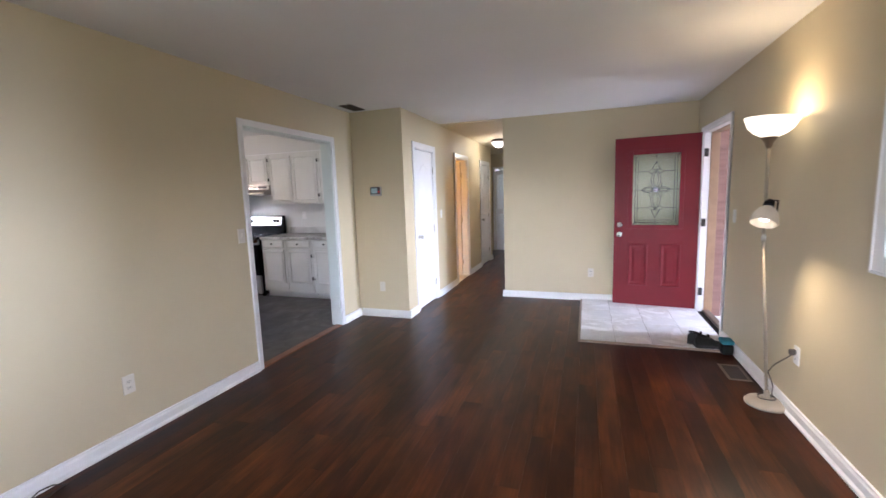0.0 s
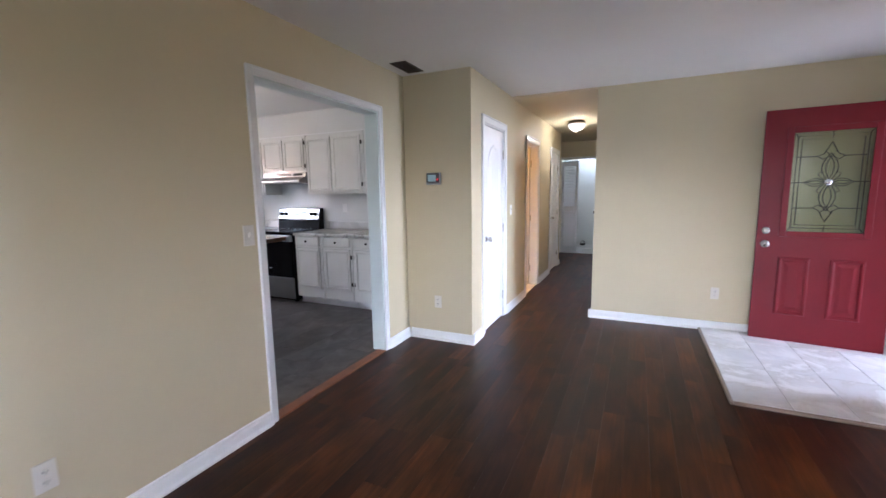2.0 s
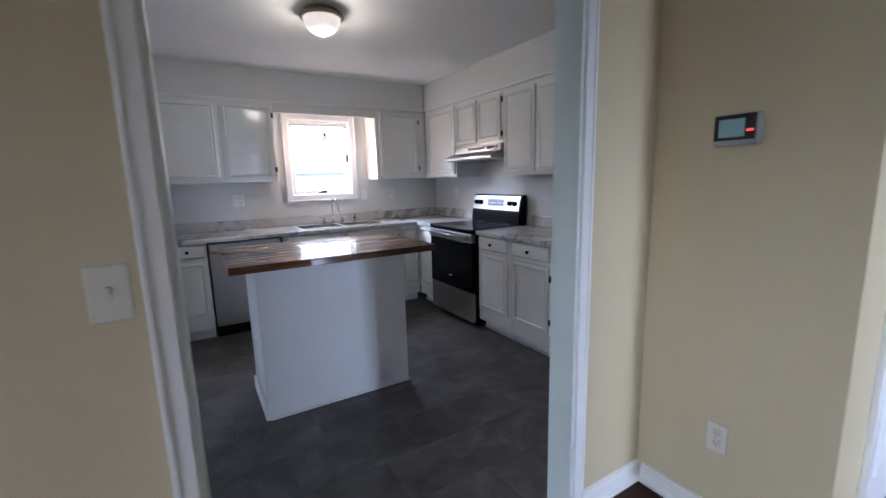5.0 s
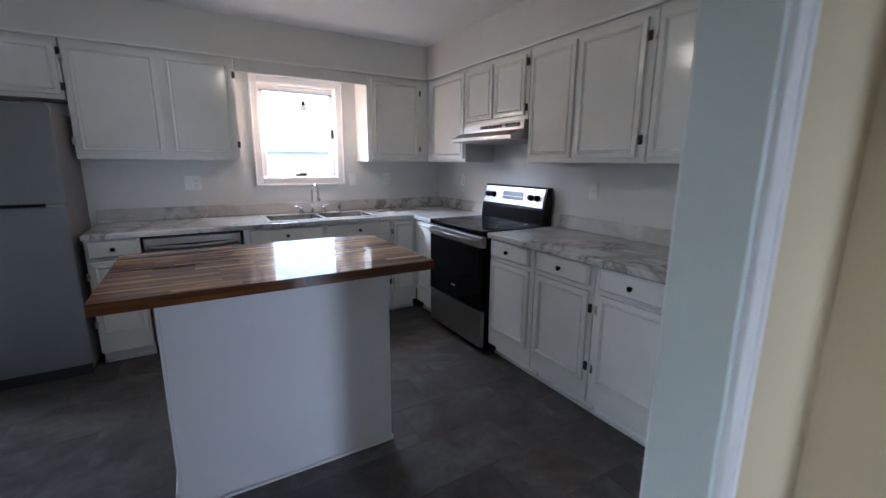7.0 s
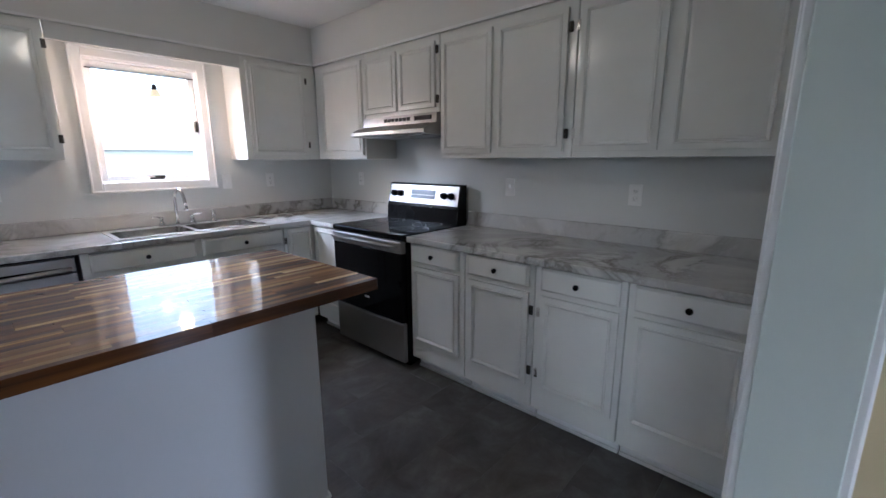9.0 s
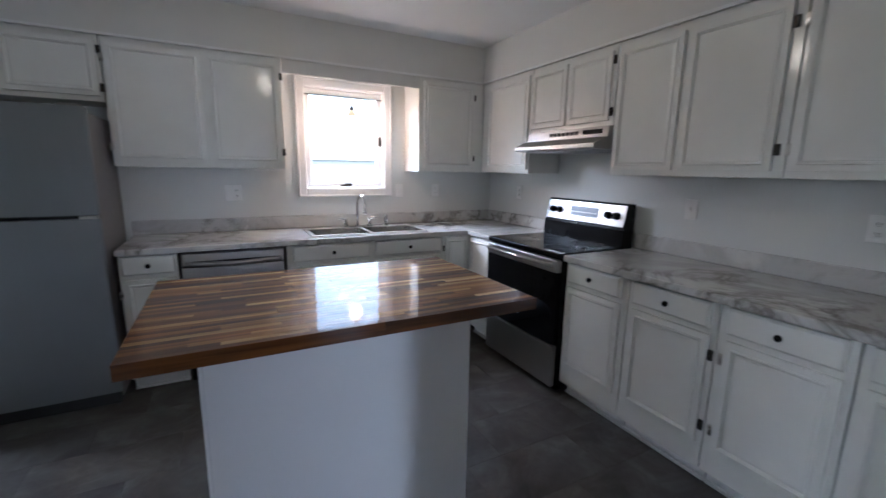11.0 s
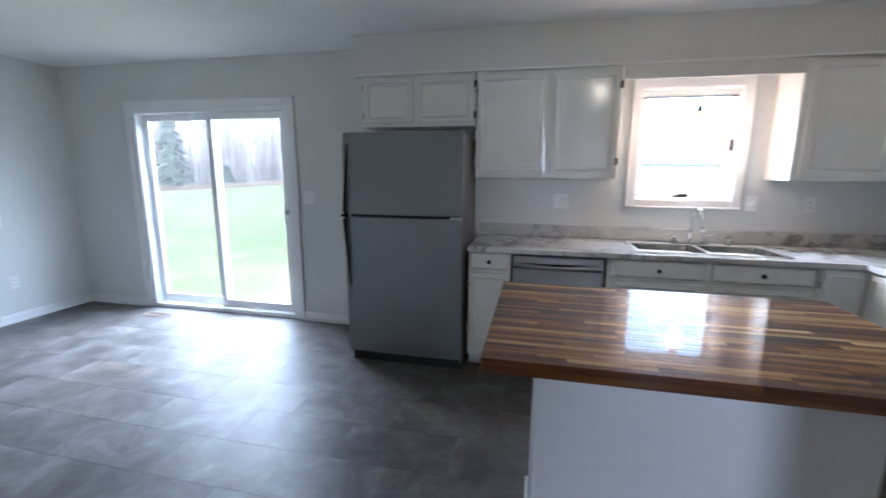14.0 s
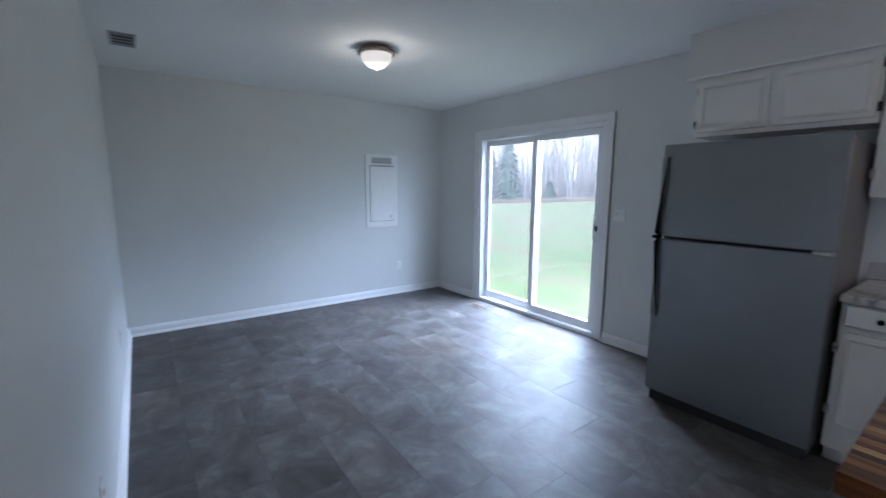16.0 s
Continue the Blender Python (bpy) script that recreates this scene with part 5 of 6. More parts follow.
tagged(th, "grey programmable thermostat with a small screen on the wall", "thermostat")
boxes("case", [(-0.070, -0.026, -0.055, 0.072, 0, 0.052)], VENTW, th, 0.006, 2)
boxes("bezel", [(-0.066, -0.030, -0.036, 0.062, -0.025, 0.048)], HINGE, th, 0.003)
boxes("screen", [(-0.05, -0.032, -0.026, 0.03, -0.029, 0.034)], LCD, th, 0.001)
boxes("indicator", [(0.036, -0.0325, -0.010, 0.056, -0.029, -0.003)], REDLED, th)


# ---- registers ----
def register(name, m, w, d, slats, mat, label, dark=SLOT, slat_mat=None):
    """Louvred grille lying on local xy, facing +z."""
    e = empty(name, m)
    tagged(e, label, "vent")
    f = 0.018
    boxes("frame", [(-w / 2, -d / 2, 0, w / 2, -d / 2 + f, 0.006), (-w / 2, d / 2 - f, 0, w / 2, d / 2, 0.006), (-w / 2, -d / 2 + f, 0, -w / 2 + f, d / 2 - f, 0.006), (w / 2 - f, -d / 2 + f, 0, w / 2, d / 2 - f, 0.006)], mat, e, 0.0015)
    boxes("duct", [(-w / 2 + f, -d / 2 + f, 0.0002, w / 2 - f, d / 2 - f, 0.001)], dark, e)
    one = None
    for i in range(slats):
        y = -d / 2 + f + (i + 0.5) * (d - 2 * f) / slats
        if one is None:
            one = boxes("slat", [(-w / 2 + f, -0.0035, -0.001, w / 2 - f, 0.0035, 0.001)], slat_mat or mat, e, m=pose(0, y, 0.004, 35))
        else:
            o = new("slat", one.data)
            o.parent, o.matrix_basis = e, pose(0, y, 0.004, 35)
    return e


register("ceiling_return_grille", pose(-2.80, 6.455, 2.44, 180), 0.15, 0.32, 12, VENTDK, "dark brown ceiling return grille")
register("ceiling_register", pose(-3.285, 1.44, 2.44, 180, 0, 0), 0.16, 0.34, 4, VENTW, "grey metal ceiling register")
register("floor_register", pose(0.77, 5.90, 0.0005), 0.15, 0.30, 9, VENTBR, "brown metal floor register in the wood floor", slat_mat=VENTDK)
register("floor_register", pose(-6.48, 1.62, 0.0005), 0.11, 0.26, 12, VENTBR, "grey metal floor register by the patio door")

# ---- electrical panel ----
ep = empty("electrical_panel", FN(-5.79, YSO, 0))
tagged(ep, "white painted electrical panel set in the dining wall", "electrical panel")
boxes("frame", [(-0.225, -0.012, 0.905, 0.225, 0, 1.815)], PLATE, ep, 0.005, 2)
boxes("door", [(-0.165, -0.022, 0.985, 0.165, -0.0115, 1.665)], PLATE, ep, 0.004, 2)
boxes("door_field", [(-0.135, -0.025, 1.02, 0.135, -0.0215, 1.60)], PLATE, ep, 0.002)
boxes("lip", [(-0.165, -0.026, 1.668, 0.165, -0.0115, 1.684), (-0.14, -0.016, 1.71, 0.14, -0.0115, 1.775)], VENTW, ep, 0.002)
# thin dark strips stand in for shadow lines round the door and lip
boxes("gap", [(-0.169, -0.0128, 0.981, 0.169, -0.0118, 0.985), (-0.169, -0.0128, 1.665, 0.169, -0.0118, 1.6685), (-0.169, -0.0128, 0.985, -0.165, -0.0118, 1.665), (0.165, -0.0128, 0.985, 0.169, -0.0118, 1.665), (-0.142, -0.0128, 1.706, 0.142, -0.0118, 1.710)], VENTDK, ep)
boxes("latch", [(0.10, -0.030, 1.035, 0.135, -0.0245, 1.05)], VENTW, ep, 0.001)


# ---- interior doors ----
def arch_door(name, m, w, h, mat, label, knob_side, hinges=True, knobmat=NICKEL):
    """Two-panel door with an arched upper panel; local front faces -y, x 0..w."""
    e = empty(name, m)
    tagged(e, label, "door", kind="structure")
    t = 0.035
    leaf = boxes("leaf", [(0.002, 0, 0.012, w - 0.002, t, h)], mat, e, 0.002)
    for z0, z1, arch_ in ((0.22, 0.86, False), (1.02, h - 0.16, True)):
        bm = bmesh.new()
        x0, x1 = 0.12, w - 0.12
        n = 12 if arch_ else 1
        rise = 0.13 if arch_ else 0

        def outline(s, y):
            pts = [(x0 + s, z0 + s), (x1 - s, z0 + s)]
            for i in range(n + 1):
                q = i / n
                xx = (x1 - s) + (x0 + s - x1 + s) * q
                pts.append((xx, z1 - s - rise + rise * math.sin(math.pi * q) ** 0.8))
            return [bm.verts.new((a_, y, b_)) for a_, b_ in pts]

        loops = [outline(0, -0.0005), outline(0.008, -0.009), outline(0.020, -0.009), outline(0.030, -0.003), outline(0.05, -0.003), outline(0.075, -0.010)]
        for a_, b_ in zip(loops, loops[1:]):
            k = len(a_)
            for i in range(k):
                bm.faces.new((a_[i], a_[(i + 1) % k], b_[(i + 1) % k], b_[i]))
        bm.faces.new(loops[-1])
        bmesh.ops.recalc_face_normals(bm, faces=bm.faces)
        finish("panel_moulding", bm, mat, leaf)
    kx = 0.065 if knob_side == "l" else w - 0.065
    lathe("knob", [(0.0, 0.062), (0.018, 0.060), (0.026, 0.048), (0.024, 0.034), (0.011, 0.026), (0.011, 0.008), (0.030, 0.006), (0.031, 0.0)], knobmat, e, pose(kx, 0, 0.93, 90), 20)
    if hinges:
        hx_ = w + 0.004 if knob_side == "l" else -0.004
        for z in (0.25, 1.0, 1.78):
            tube("hinge", [(hx_, -0.006, z - 0.045), (hx_, -0.006, z + 0.045)], 0.008, knobmat, e, 8)
    return e


for nm, d_ in (("closet", CD), ("bath", BD), ("room", D2)):
    casing_x(XH, 1, d_[0], d_[1], d_[3], f"trim_{nm}_door", "white door casing in the hallway")
casing_x(XH2, -1, D3[0], D3[1], D3[3], "trim_east_door", "white door casing in the hallway")
jamb_x(XH - 0.125, XH + 0.002, CD[0] - 0.003, CD[1] + 0.003, CD[3] + 0.003, "trim_closet_jamb", "white door jamb", 0.014)
jamb_x(XH - 0.125, XH + 0.002, BD[0] - 0.003, BD[1] + 0.003, BD[3] + 0.003, "trim_bath_jamb", "white door jamb", 0.014)
jamb_x(XH - 0.125, XH + 0.002, D2[0] - 0.003, D2[1] + 0.003, D2[3] + 0.003, "trim_room_jamb", "white door jamb", 0.014)
jamb_x(XH2 - 0.002, XH2 + 0.125, D3[0] - 0.003, D3[1] + 0.003, D3[3] + 0.003, "trim_east_jamb", "white door jamb", 0.014)
arch_door("door_closet", pose(XH - 0.006, CD[0] + 0.014, 0, 0, 0, 90), CD[1] - CD[0] - 0.028, 2.012, DOORW, "white two-panel closet door with an arched panel, shut", "l")
arch_door("door_room", pose(XH - 0.006, D2[0] + 0.014, 0, 0, 0, 90), D2[1] - D2[0] - 0.028, 2.012, DOORW, "white two-panel hallway door, shut", "l")
arch_door("door_bathroom", pose(XH - 0.10, BD[1] - 0.016, 0, 0, 0, 172), BD[1] - BD[0] - 0.03, 2.012, DOORW, "white bathroom door standing open", "r", hinges=True)
arch_door("door_east", pose(XH2 + 0.006, D3[1] - 0.014, 0, 0, 0, -90), D3[1] - D3[0] - 0.028, 2.012, DOORW, "white two-panel hallway door, shut", "r")


# laundry: louvred folding leaf, folded aside
def louvre_leaf(m):
    e = empty("louvred_door", m)
    tagged(e, "white louvred folding closet door, folded open", "door", "louvred folding leaves")
    w, h = 0.34, 2.0
    boxes("stile", [(0, 0, 0.02, 0.045, 0.028, h), (w - 0.045, 0, 0.02, w, 0.028, h), (0.045, 0, 0.02, w - 0.045, 0.028, 0.16), (0.045, 0, 0.92, w - 0.045, 0.028, 1.04), (0.045, 0, h - 0.09, w - 0.045, 0.028, h)], DOORW, e, 0.002)
    one = None
    for z0, z1 in ((0.16, 0.92), (1.04, h - 0.09)):
        k = int((z1 - z0) / 0.033)
        for i in range(k):
            mm = pose(0.045, 0.014, z0 + (i + 0.5) * (z1 - z0) / k, 40)
            if one is None:
                one = boxes("slat", [(0, -0.019, -0.003, w - 0.09, 0.019, 0.003)], DOORW, e, m=mm)
            else:
                o = new("slat", one.data)
                o.parent, o.matrix_basis = e, mm
    return e


louvre_leaf(pose(LAU[0] + 0.015, YE - 0.03, 0, 0, 0, -4))
bm = bmesh.new()
add_box(bm, LAU[0] - 0.05, YE - 0.015, 0, LAU[0], YE, LAU[3] + 0.05, 0.003)
add_box(bm, LAU[1], YE - 0.015, 0, LAU[1] + 0.06, YE, LAU[3] + 0.05, 0.003)
add_box(bm, LAU[0], YE - 0.015, LAU[3], LAU[1], YE, LAU[3] + 0.05, 0.003)
structure(finish("trim_laundry", bm, TRIM), "white casing round the laundry recess")
lv = empty("dryer_duct", pose(-2.15, YE + 0.93, 0.12))
tagged(lv, "black dryer duct stub low on the laundry wall", "duct")
lathe("pipe", [(0.055, 0.0), (0.055, 0.06), (0.05, 0.06), (0.05, 0.0)], SLOT, lv, pose(0, 0.066, 0, 90), 18)
boxes("flap", [(-0.06, -0.004, -0.05, 0.06, 0.006, 0.0)], SLOT, lv, 0.004)
LAW_ = 4.5
dome_light(-2.05, YE + 0.55, 2.425, LIT_HALL, LAW_, (0.86, 0.94, 1.0), "small lit ceiling light in the laundry recess", "laundry light")

# ---- front door ----
ang = math.degrees(math.atan2(7.82 - 7.71, -0.01 - 0.885))
fd_ = empty("front_door", pose(0.885, 7.712, 0.022, 0, 0, ang - 180))
tagged(fd_, "red panelled front door with leaded bevelled glass, standing open", "door", kind="structure")
fwid, fh, ft = 0.90, 2.025, 0.044
# local: door runs to -x from the hinge, its face seen from the room is at -y
gx0, gx1, gz0, gz1 = -0.715, -0.185, 0.97, 1.84
boxes("leaf", [(-fwid, 0, 0, gx0, ft, fh), (gx1, 0, 0, 0, ft, fh), (gx0, 0, 0, gx1, ft, gz0), (gx0, 0, gz1, gx1, ft, fh)], RED, fd_)
boxes("glass_frame", [(gx0 - 0.03, -0.012, gz0 - 0.03, gx0 + 0.018, -0.0005, gz1 + 0.03), (gx1 - 0.018, -0.012, gz0 - 0.03, gx1 + 0.03, -0.0005, gz1 + 0.03), (gx0 + 0.018, -0.012, gz0 - 0.03, gx1 - 0.018, -0.0005, gz0 + 0.018), (gx0 + 0.018, -0.012, gz1 - 0.018, gx1 - 0.018, -0.0005, gz1 + 0.03)], RED, fd_, 0.004, 2)
boxes("glass", [(gx0 + 0.002, 0.012, gz0 + 0.002, gx1 - 0.002, 0.024, gz1 - 0.002)], DOORGLASS, fd_).visible_shadow = False
cx, cz = (gx0 + gx1) / 2, (gz0 + gz1) / 2
LEAD = HINGE
gy = 0.0105


def came(pts):
    tube("lead_came", [(cx + u, gy, cz + v) for u, v in pts], 0.0035, LEAD, fd_, 6)


hw, hh = (gx1 - gx0) / 2, (gz1 - gz0) / 2
def rect(u, v):
    came([(-u, -v), (u, -v), (u, v), (-u, v), (-u, -v)])


def lens(cu, cv, ru, rv):
    """A pointed oval, long along its larger radius."""
    for sg in (1, -1):
        if rv > ru:
            came([(cu + sg * ru * math.sin(q * math.pi / 10), cv - rv + 2 * rv * q / 10) for q in range(11)])
        else:
            came([(cu - ru + 2 * ru * q / 10, cv + sg * rv * math.sin(q * math.pi / 10)) for q in range(11)])


rect(hw - 0.045, hh - 0.048)
rect(hw - 0.072, hh - 0.075)
for s1 in (1, -1):
    for s2 in (1, -1):
        came([(s1 * (hw - 0.008), s2 * (hh - 0.008)), (s1 * (hw - 0.045), s2 * (hh - 0.048))])
        came([(s1 * (hw - 0.045), s2 * 0.215), (s1 * 0.085, s2 * 0.215), (s1 * 0.045, s2 * 0.235), (0, s2 * 0.33)])
        came([(s1 * 0.085, s2 * 0.215), (s1 * 0.055, s2 * 0.19), (0, s2 * 0.215), (s1 * 0.04, s2 * 0.26)])
        came([(s1 * 0.03, s2 * 0.02), (s1 * 0.06, s2 * 0.045), (s1 * 0.075, s2 * 0.075), (s1 * 0.045, s2 * 0.085)])
    came([(s1 * (hw - 0.008), 0), (s1 * 0.155, 0)])
    came([(0, s1 * (hh - 0.008)), (0, s1 * (hh - 0.075))])
    lens(0, s1 * 0.12, 0.052, 0.12)
    lens(0, s1 * 0.12, 0.026, 0.095)
    lens(s1 * 0.085, 0, 0.07, 0.032)
    lens(s1 * 0.085, 0, 0.055, 0.014)
lathe("rosette", [(0.0, 0.010), (0.02, 0.008), (0.028, 0.0)], CHROME, fd_, pose(cx, gy, cz, 90), 12)
for px0, px1 in ((-0.735, -0.515), (-0.385, -0.165)):
    bm = bmesh.new()
    pz0, pz1 = 0.24, 0.76
    loops = []
    for s, y in ((0, -0.0005), (0.010, -0.010), (0.022, -0.010), (0.034, -0.002), (0.050, -0.002), (0.075, -0.009)):
        loops.append([bm.verts.new(c) for c in ((px0 + s, y, pz0 + s), (px1 - s, y, pz0 + s), (px1 - s, y, pz1 - s), (px0 + s, y, pz1 - s))])
    for a_, b_ in zip(loops, loops[1:]):
        for i in range(4):
            bm.faces.new((a_[i], a_[(i + 1) % 4], b_[(i + 1) % 4], b_[i]))
    bm.faces.new(loops[-1])
    bmesh.ops.recalc_face_normals(bm, faces=bm.faces)
    finish("panel_moulding", bm, RED, fd_)
lathe("knob", [(0.0, 0.066), (0.018, 0.064), (0.028, 0.050), (0.026, 0.036), (0.012, 0.028), (0.012, 0.008), (0.032, 0.006), (0.033, 0.0)], NICKEL, fd_, pose(-fwid + 0.065, 0, 0.87, 90), 20)
lathe("deadbolt", [(0.0, 0.020), (0.022, 0.018), (0.030, 0.008), (0.031, 0.0)], NICKEL, fd_, pose(-fwid + 0.065, 0, 0.99, 90), 20)
for z in (0.22, 1.02, 1.80):
    boxes("hinge", [(-0.001, -0.008, z - 0.05, 0.016, 0.03, z + 0.05)], NICKEL, fd_, 0.003)
boxes("hinge_leaf", [(XR + 0.003, 7.6805, z - 0.045, XR + 0.045, 7.6838, z + 0.045) for z in (0.24, 1.04, 1.82)], HINGE, fd_, 0.001, m=fd_.matrix_basis.inverted())
boxes("sweep", [(-fwid + 0.005, 0.004, -0.016, -0.005, ft - 0.004, -0.001)], GASKET, fd_)
casing_x(XR, -1, FDOOR[0], FDOOR[1], FDOOR[3], "trim_front_door", "white casing round the front doorway", 0.05)
jamb_x(XR - 0.002, XR + 0.065, FDOOR[0] - 0.004, FDOOR[1] + 0.004, FDOOR[3] + 0.004, "trim_front_jamb", "white front door jamb", 0.02)
structure(boxes("front_sill", [(XR + 0.05, FDOOR[0] + 0.016, 0.0, XR + 0.12, FDOOR[1] - 0.016, 0.028)], VENTBR, bevel=0.006), "bronze metal front door sill")
jamb_x(XR + 0.066, XR + 0.152, FDOOR[0] - 0.002, FDOOR[1] + 0.002, FDOOR[3] + 0.002, "trim_outer_jamb", "tan outer jamb of the front doorway", 0.024, mat=SILICONE)


cb = tube("cable", [(-2.925, 3.22, 0.0045), (-2.925, 3.34, 0.006), (-2.928, 3.40, 0.030), (-2.922, 3.45, 0.028), (-2.905, 3.50, 0.0045), (-2.88, 3.40, 0.0045), (-2.87, 3.25, 0.0045)], 0.0042, CORD)
tagged(cb, "loose black cable looped on the wood floor by the baseboard", "cable")

# ---- shoes by the door ----
def shoe(m, mat, label):
    e = empty("shoe", m)
    tagged(e, label, "shoe", "shoes by the door")
    n, rings = 16, []
    bm = bmesh.new()
    secs = [(0.0, 0.030, 0.075), (0.02, 0.036, 0.10), (0.06, 0.037, 0.105), (0.10, 0.036, 0.092), (0.15, 0.040, 0.070), (0.20, 0.046, 0.055), (0.25, 0.042, 0.045), (0.28, 0.028, 0.035), (0.29, 0.010, 0.025)]
    for x, w, h in secs:
        rings.append([bm.verts.new((x, w * math.cos(k * 6.2832 / n), 0.02 + (h - 0.02) * max(0, math.sin(k * 6.2832 / n)))) for k in range(n)])
    for a_, b_ in zip(rings, rings[1:]):
        for k in range(n):
            bm.faces.new((a_[k], a_[(k + 1) % n], b_[(k + 1) % n], b_[k]))
    bm.faces.new(rings[0]), bm.faces.new(rings[-1])
    bmesh.ops.recalc_face_normals(bm, faces=bm.faces)
    finish("upper", bm, mat, e, True)
    bm = bmesh.new()
    top = [(x, w * 1.06) for x, w, h in secs]
    loop = [(x, w) for x, w in top] + [(x, -w) for x, w in top[::-1]]
    A = [bm.verts.new((x, y, 0)) for x, y in loop]
    B = [bm.verts.new((x, y, 0.022)) for x, y in loop]
    for k in range(len(loop)):
        bm.faces.new((A[k], A[(k + 1) % len(loop)], B[(k + 1) % len(loop)], B[k]))
    bm.faces.new(A), bm.faces.new(B)
    bmesh.ops.recalc_face_normals(bm, faces=bm.faces)
    finish("sole", bm, GASKET, e)
    tube("collar", [(0.055 + 0.042 * math.cos(q * 0.524), 0.030 * math.sin(q * 0.524), 0.100 - 0.006 * math.cos(q * 0.524)) for q in range(13)], 0.007, mat, e, 6)
    boxes("tongue", [(0.095, -0.018, 0.085, 0.112, 0.018, 0.118)], mat, e, 0.006, 2)
    tube("lace", [(0.115, -0.025, 0.088), (0.125, 0.02, 0.086), (0.14, -0.025, 0.078), (0.15, 0.022, 0.074)], 0.003, CORD, e, 5)


SL2 = "worn black low shoe on the entry tiles"
shoe(pose(0.56, 6.47, 0.024, 0, 0, -12), SHOE, SL2)
shoe(pose(0.60, 6.37, 0.024, 0, 0, 6), SHOE, SL2)
tb = empty("folded_umbrella_bag", pose(0.835, 6.33, 0.0))
tagged(tb, "small dark bag with a teal top by the wall", "bag")
bm = bmesh.new()
add_box(bm, -0.055, -0.07, 0.001, 0.04, 0.07, 0.095, 0.025, 3)
finish("bag_body", bm, SHOE, tb, True)
bm = bmesh.new()
add_box(bm, -0.055, -0.065, 0.09, 0.045, 0.065, 0.128, 0.018, 3)
finish("bag_top", bm, TEAL, tb, True)

# cable on the living room floor by the baseboard
cb = tube("loose_cable", [(-2.93, 2.72, 0.02), (-2.90, 2.78, 0.045), (-2.86, 2.86, 0.05), (-2.82, 2.90, 0.02), (-2.78, 2.88, 0.006), (-2.80, 2.78, 0.006), (-2.88, 2.66, 0.006)], 0.004, CORD, None, 6)
tagged(cb, "thin dark cable lying by the baseboard", "cable")

# ---- butcher-block staves ----
bt = empty("island_top", pose(0, 0, 0))
bt.parent = isl
rng = random.Random(11)
tx0, tx1, ty0, ty1, tz0, tz1 = -4.93, -4.175, 5.182, 6.345, 0.937, 0.976
cols = 36
cwid = (tx1 - tx0) / cols
lens = [0.14, 0.21, 0.28, 0.36, 0.44]
stave_mesh = {}


def stave(ln):
    if ln not in stave_mesh:
        b = bmesh.new()
        add_box(b, 0.0, 0.0, 0, cwid, ln, tz1 - tz0, 0.0006)
        me = bpy.data.meshes.new("stave")
        b.to_mesh(me)
        b.free()
        me.materials.append(STAVE)
        stave_mesh[ln] = me
    return stave_mesh[ln]


for c in range(cols):
    y = ty0
    while y < ty1 - 1e-4:
        ln = rng.choice(lens if 0 < c < cols - 1 else [0.44, 0.55, 0.62])
        if ty1 - (y + ln) < 0.12:
            ln = round(ty1 - y, 4)
        o = new("stave", stave(ln))
        o.parent, o.matrix_basis = bt, pose(tx0 + c * cwid, y, tz0 + rng.uniform(0, 0.0004))
        y += ln

# ---- kitchen floor tiles ----
kf = empty("floor_kitchen_tiles", pose(0, 0, 0))
tagged(kf, "grey slate-look vinyl floor tiles", kind="structure")
TWd, TLn = 0.305, 0.61
meshes = {}


def piece(name, w, ln, h, bevel, mat):
    key = (name, round(w, 3), round(ln, 3))
    if key not in meshes:
        b = bmesh.new()
        add_box(b, 0, 0, -h, w, ln, 0, bevel)
        me = bpy.data.meshes.new(name)
        b.to_mesh(me)
        b.free()
        me.materials.append(mat)
        meshes[key] = me
    return meshes[key]


rng = random.Random(3)


def lay(parent, name, x0, x1, y0, y1, wd, ln, mat, joint, bevel, offs, h=0.011, z=0.0, limit=None, first=0.0):
    count, x, r = 0, x0 + first, 0
    if first > 0:
        x = x0 + first - wd
    while x < x1 - 0.01:
        xa, xb = max(x, x0), min(x + wd, x1)
        y = y0 - offs(r) * ln
        while y < y1 - 0.01:
            ya, yb = max(y, y0), min(y + ln, y1)
            if xb - xa > 0.02 and yb - ya > 0.02:
                o = new(name, piece(name, xb - xa - joint, yb - ya - joint, h, bevel, mat))
                o.parent, o.matrix_basis = parent, pose(xa + joint / 2, ya + joint / 2, z - rng.uniform(0, 0.0004))
                count += 1
            y += ln
        x += wd
        r += 1
    return count


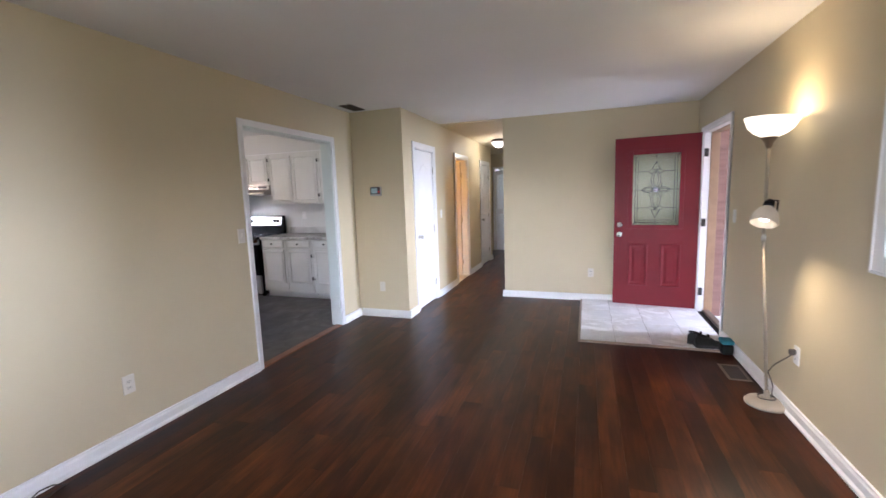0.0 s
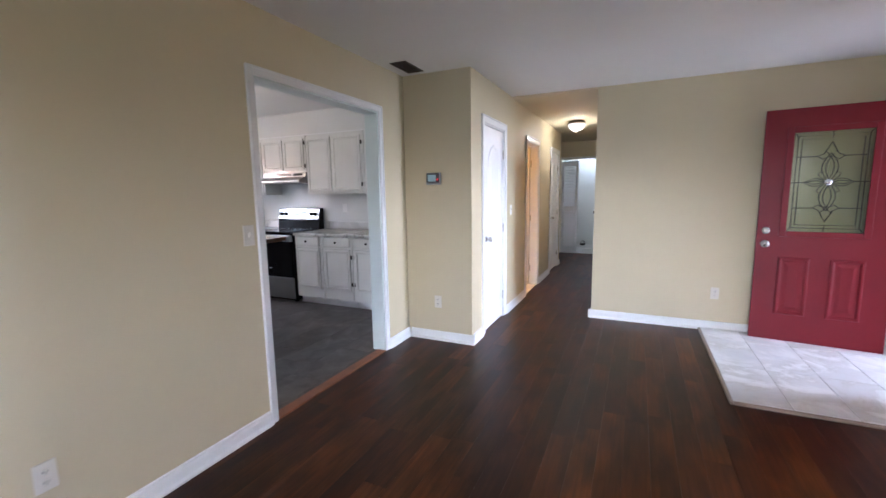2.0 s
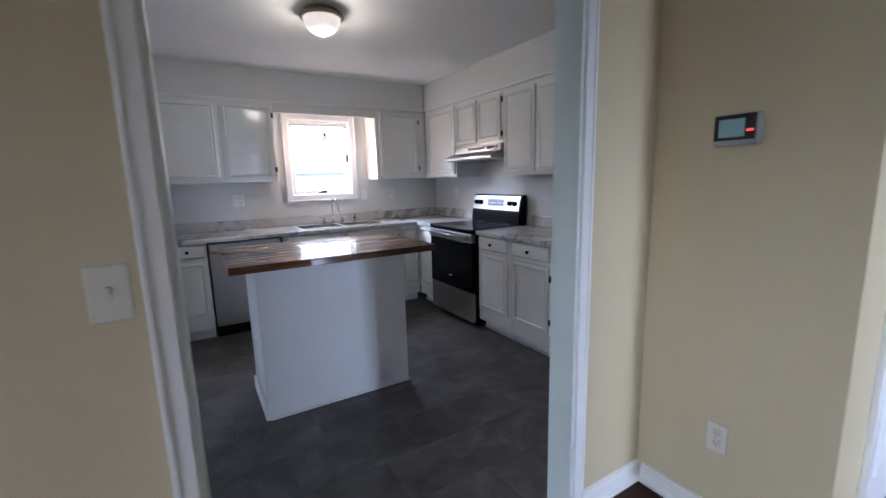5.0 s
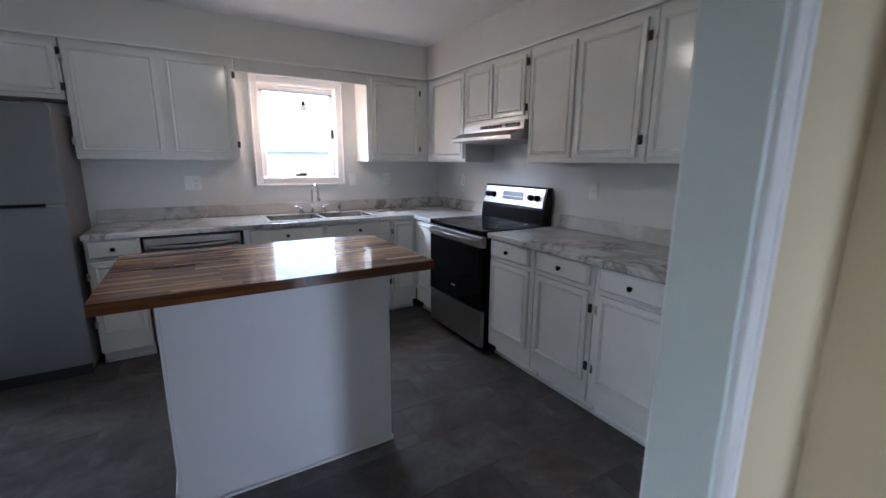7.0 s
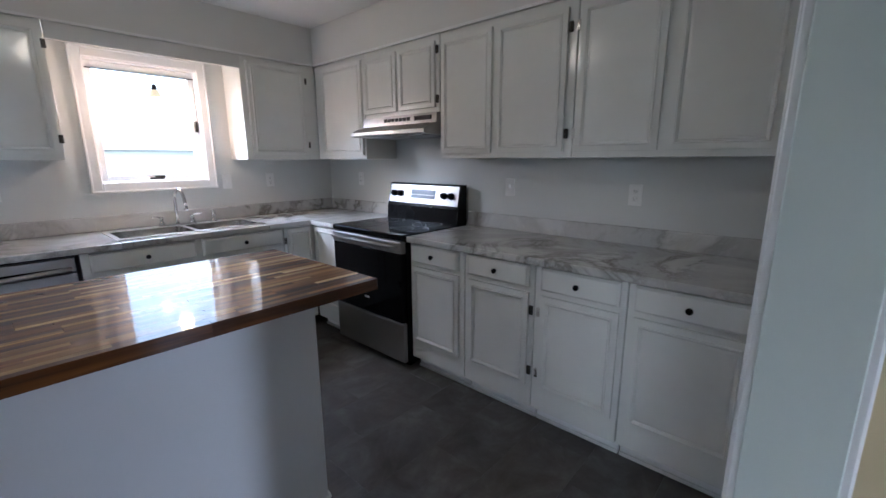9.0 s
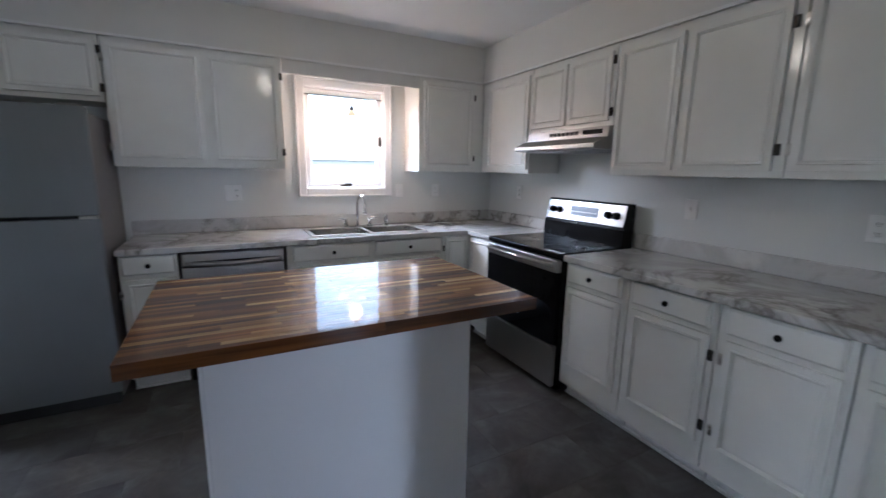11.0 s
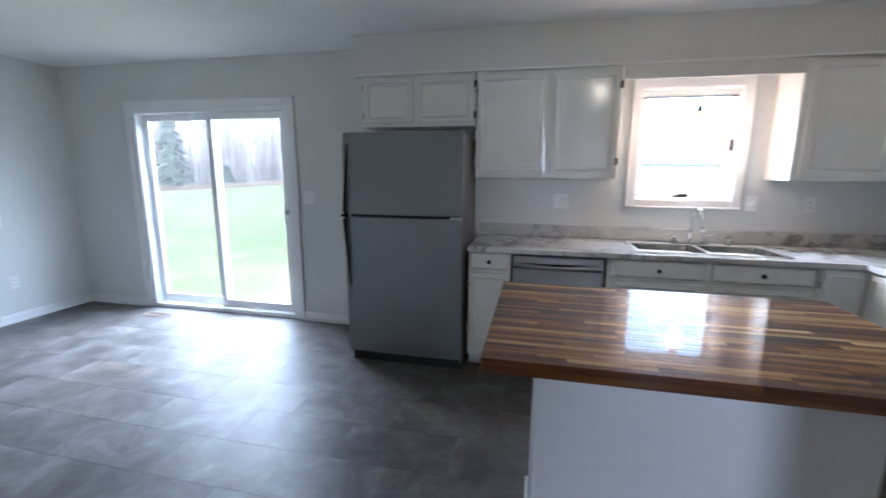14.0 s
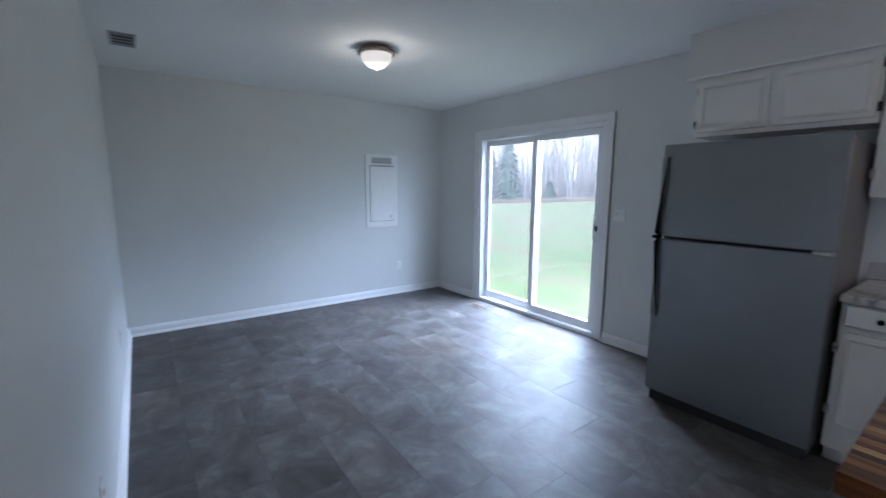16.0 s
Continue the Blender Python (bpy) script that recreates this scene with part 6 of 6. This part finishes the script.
lay(kf, "tile", XW, XL - 0.06, YSO, YN, TWd, TLn, SLATE, 0.0010, 0.0005, lambda r: (r % 3) / 3.0 + 0.1, first=0.25)

# ---- entry tiles ----
et = empty("floor_entry_tiles", pose(0, 0, 0))
tagged(et, "pale stone-look entry tiles with a tan edge strip", kind="structure")
EX0, EX1, EY0, EY1 = -0.375, 0.888, 6.345, 7.945
boxes("grout_bed", [(EX0, EY0, 0.0005, EX1, EY1, 0.016)], GROUT, et)
lay(et, "tile", EX0, EX1, EY0, EY1, 0.318, 0.64, TILEW, 0.005, 0.0015, lambda r: 0.0, h=0.006, z=0.022)
boxes("edge_strip", [(EX0 - 0.022, EY0 - 0.022, 0.0005, EX0, EY1, 0.021), (EX0, EY0 - 0.022, 0.0005, EX1, EY0, 0.021)], STRIP, et, 0.004)

# ---- living room planks ----
pf = empty("floor_wood_planks", pose(0, 0, 0))
tagged(pf, "dark reddish-brown wood plank floor", kind="structure")
PW, PL = 0.127, 1.0
offs = [rng.random() for _ in range(60)]
lay(pf, "plank", XL - 0.06, XR, 2.2, YS, PW, PL, PLANK, 0.0003, 0.0002, lambda r: offs[r])
lay(pf, "plank", XH, XH2, YS, YE + 0.06, PW, PL, PLANK, 0.0006, 0.0003, lambda r: offs[r + 30])
lay(pf, "plank", -3.3, XH, 11.35, YE + 0.06, PW, PL, PLANK, 0.0006, 0.0003, lambda r: offs[r + 45])
bm = bmesh.new()
x = XL - 0.06
while x < XR - 0.01:
    add_box(bm, x + 0.0003, YSO, -0.011, min(x + PW, XR) - 0.0003, 1.3, -0.0002, 0.0003)
    add_box(bm, x + 0.0003, 1.3006, -0.011, min(x + PW, XR) - 0.0003, 2.1996, -0.0002, 0.0003)
    x += PW
tagged(finish("more_planks", bm, PLANK, pf), kind="stuff")
structure(boxes("floor_laundry", [(LAU[0] - 0.1, YE + 0.06, -0.011, XH2 + 0.02, YE + 1.0, 0.0)], TILEW), "pale laundry floor")
structure(boxes("floor_bathroom", [(-4.2, 8.12, -0.011, XH, 10.2, 0.0)], TILEW), "pale bathroom floor")
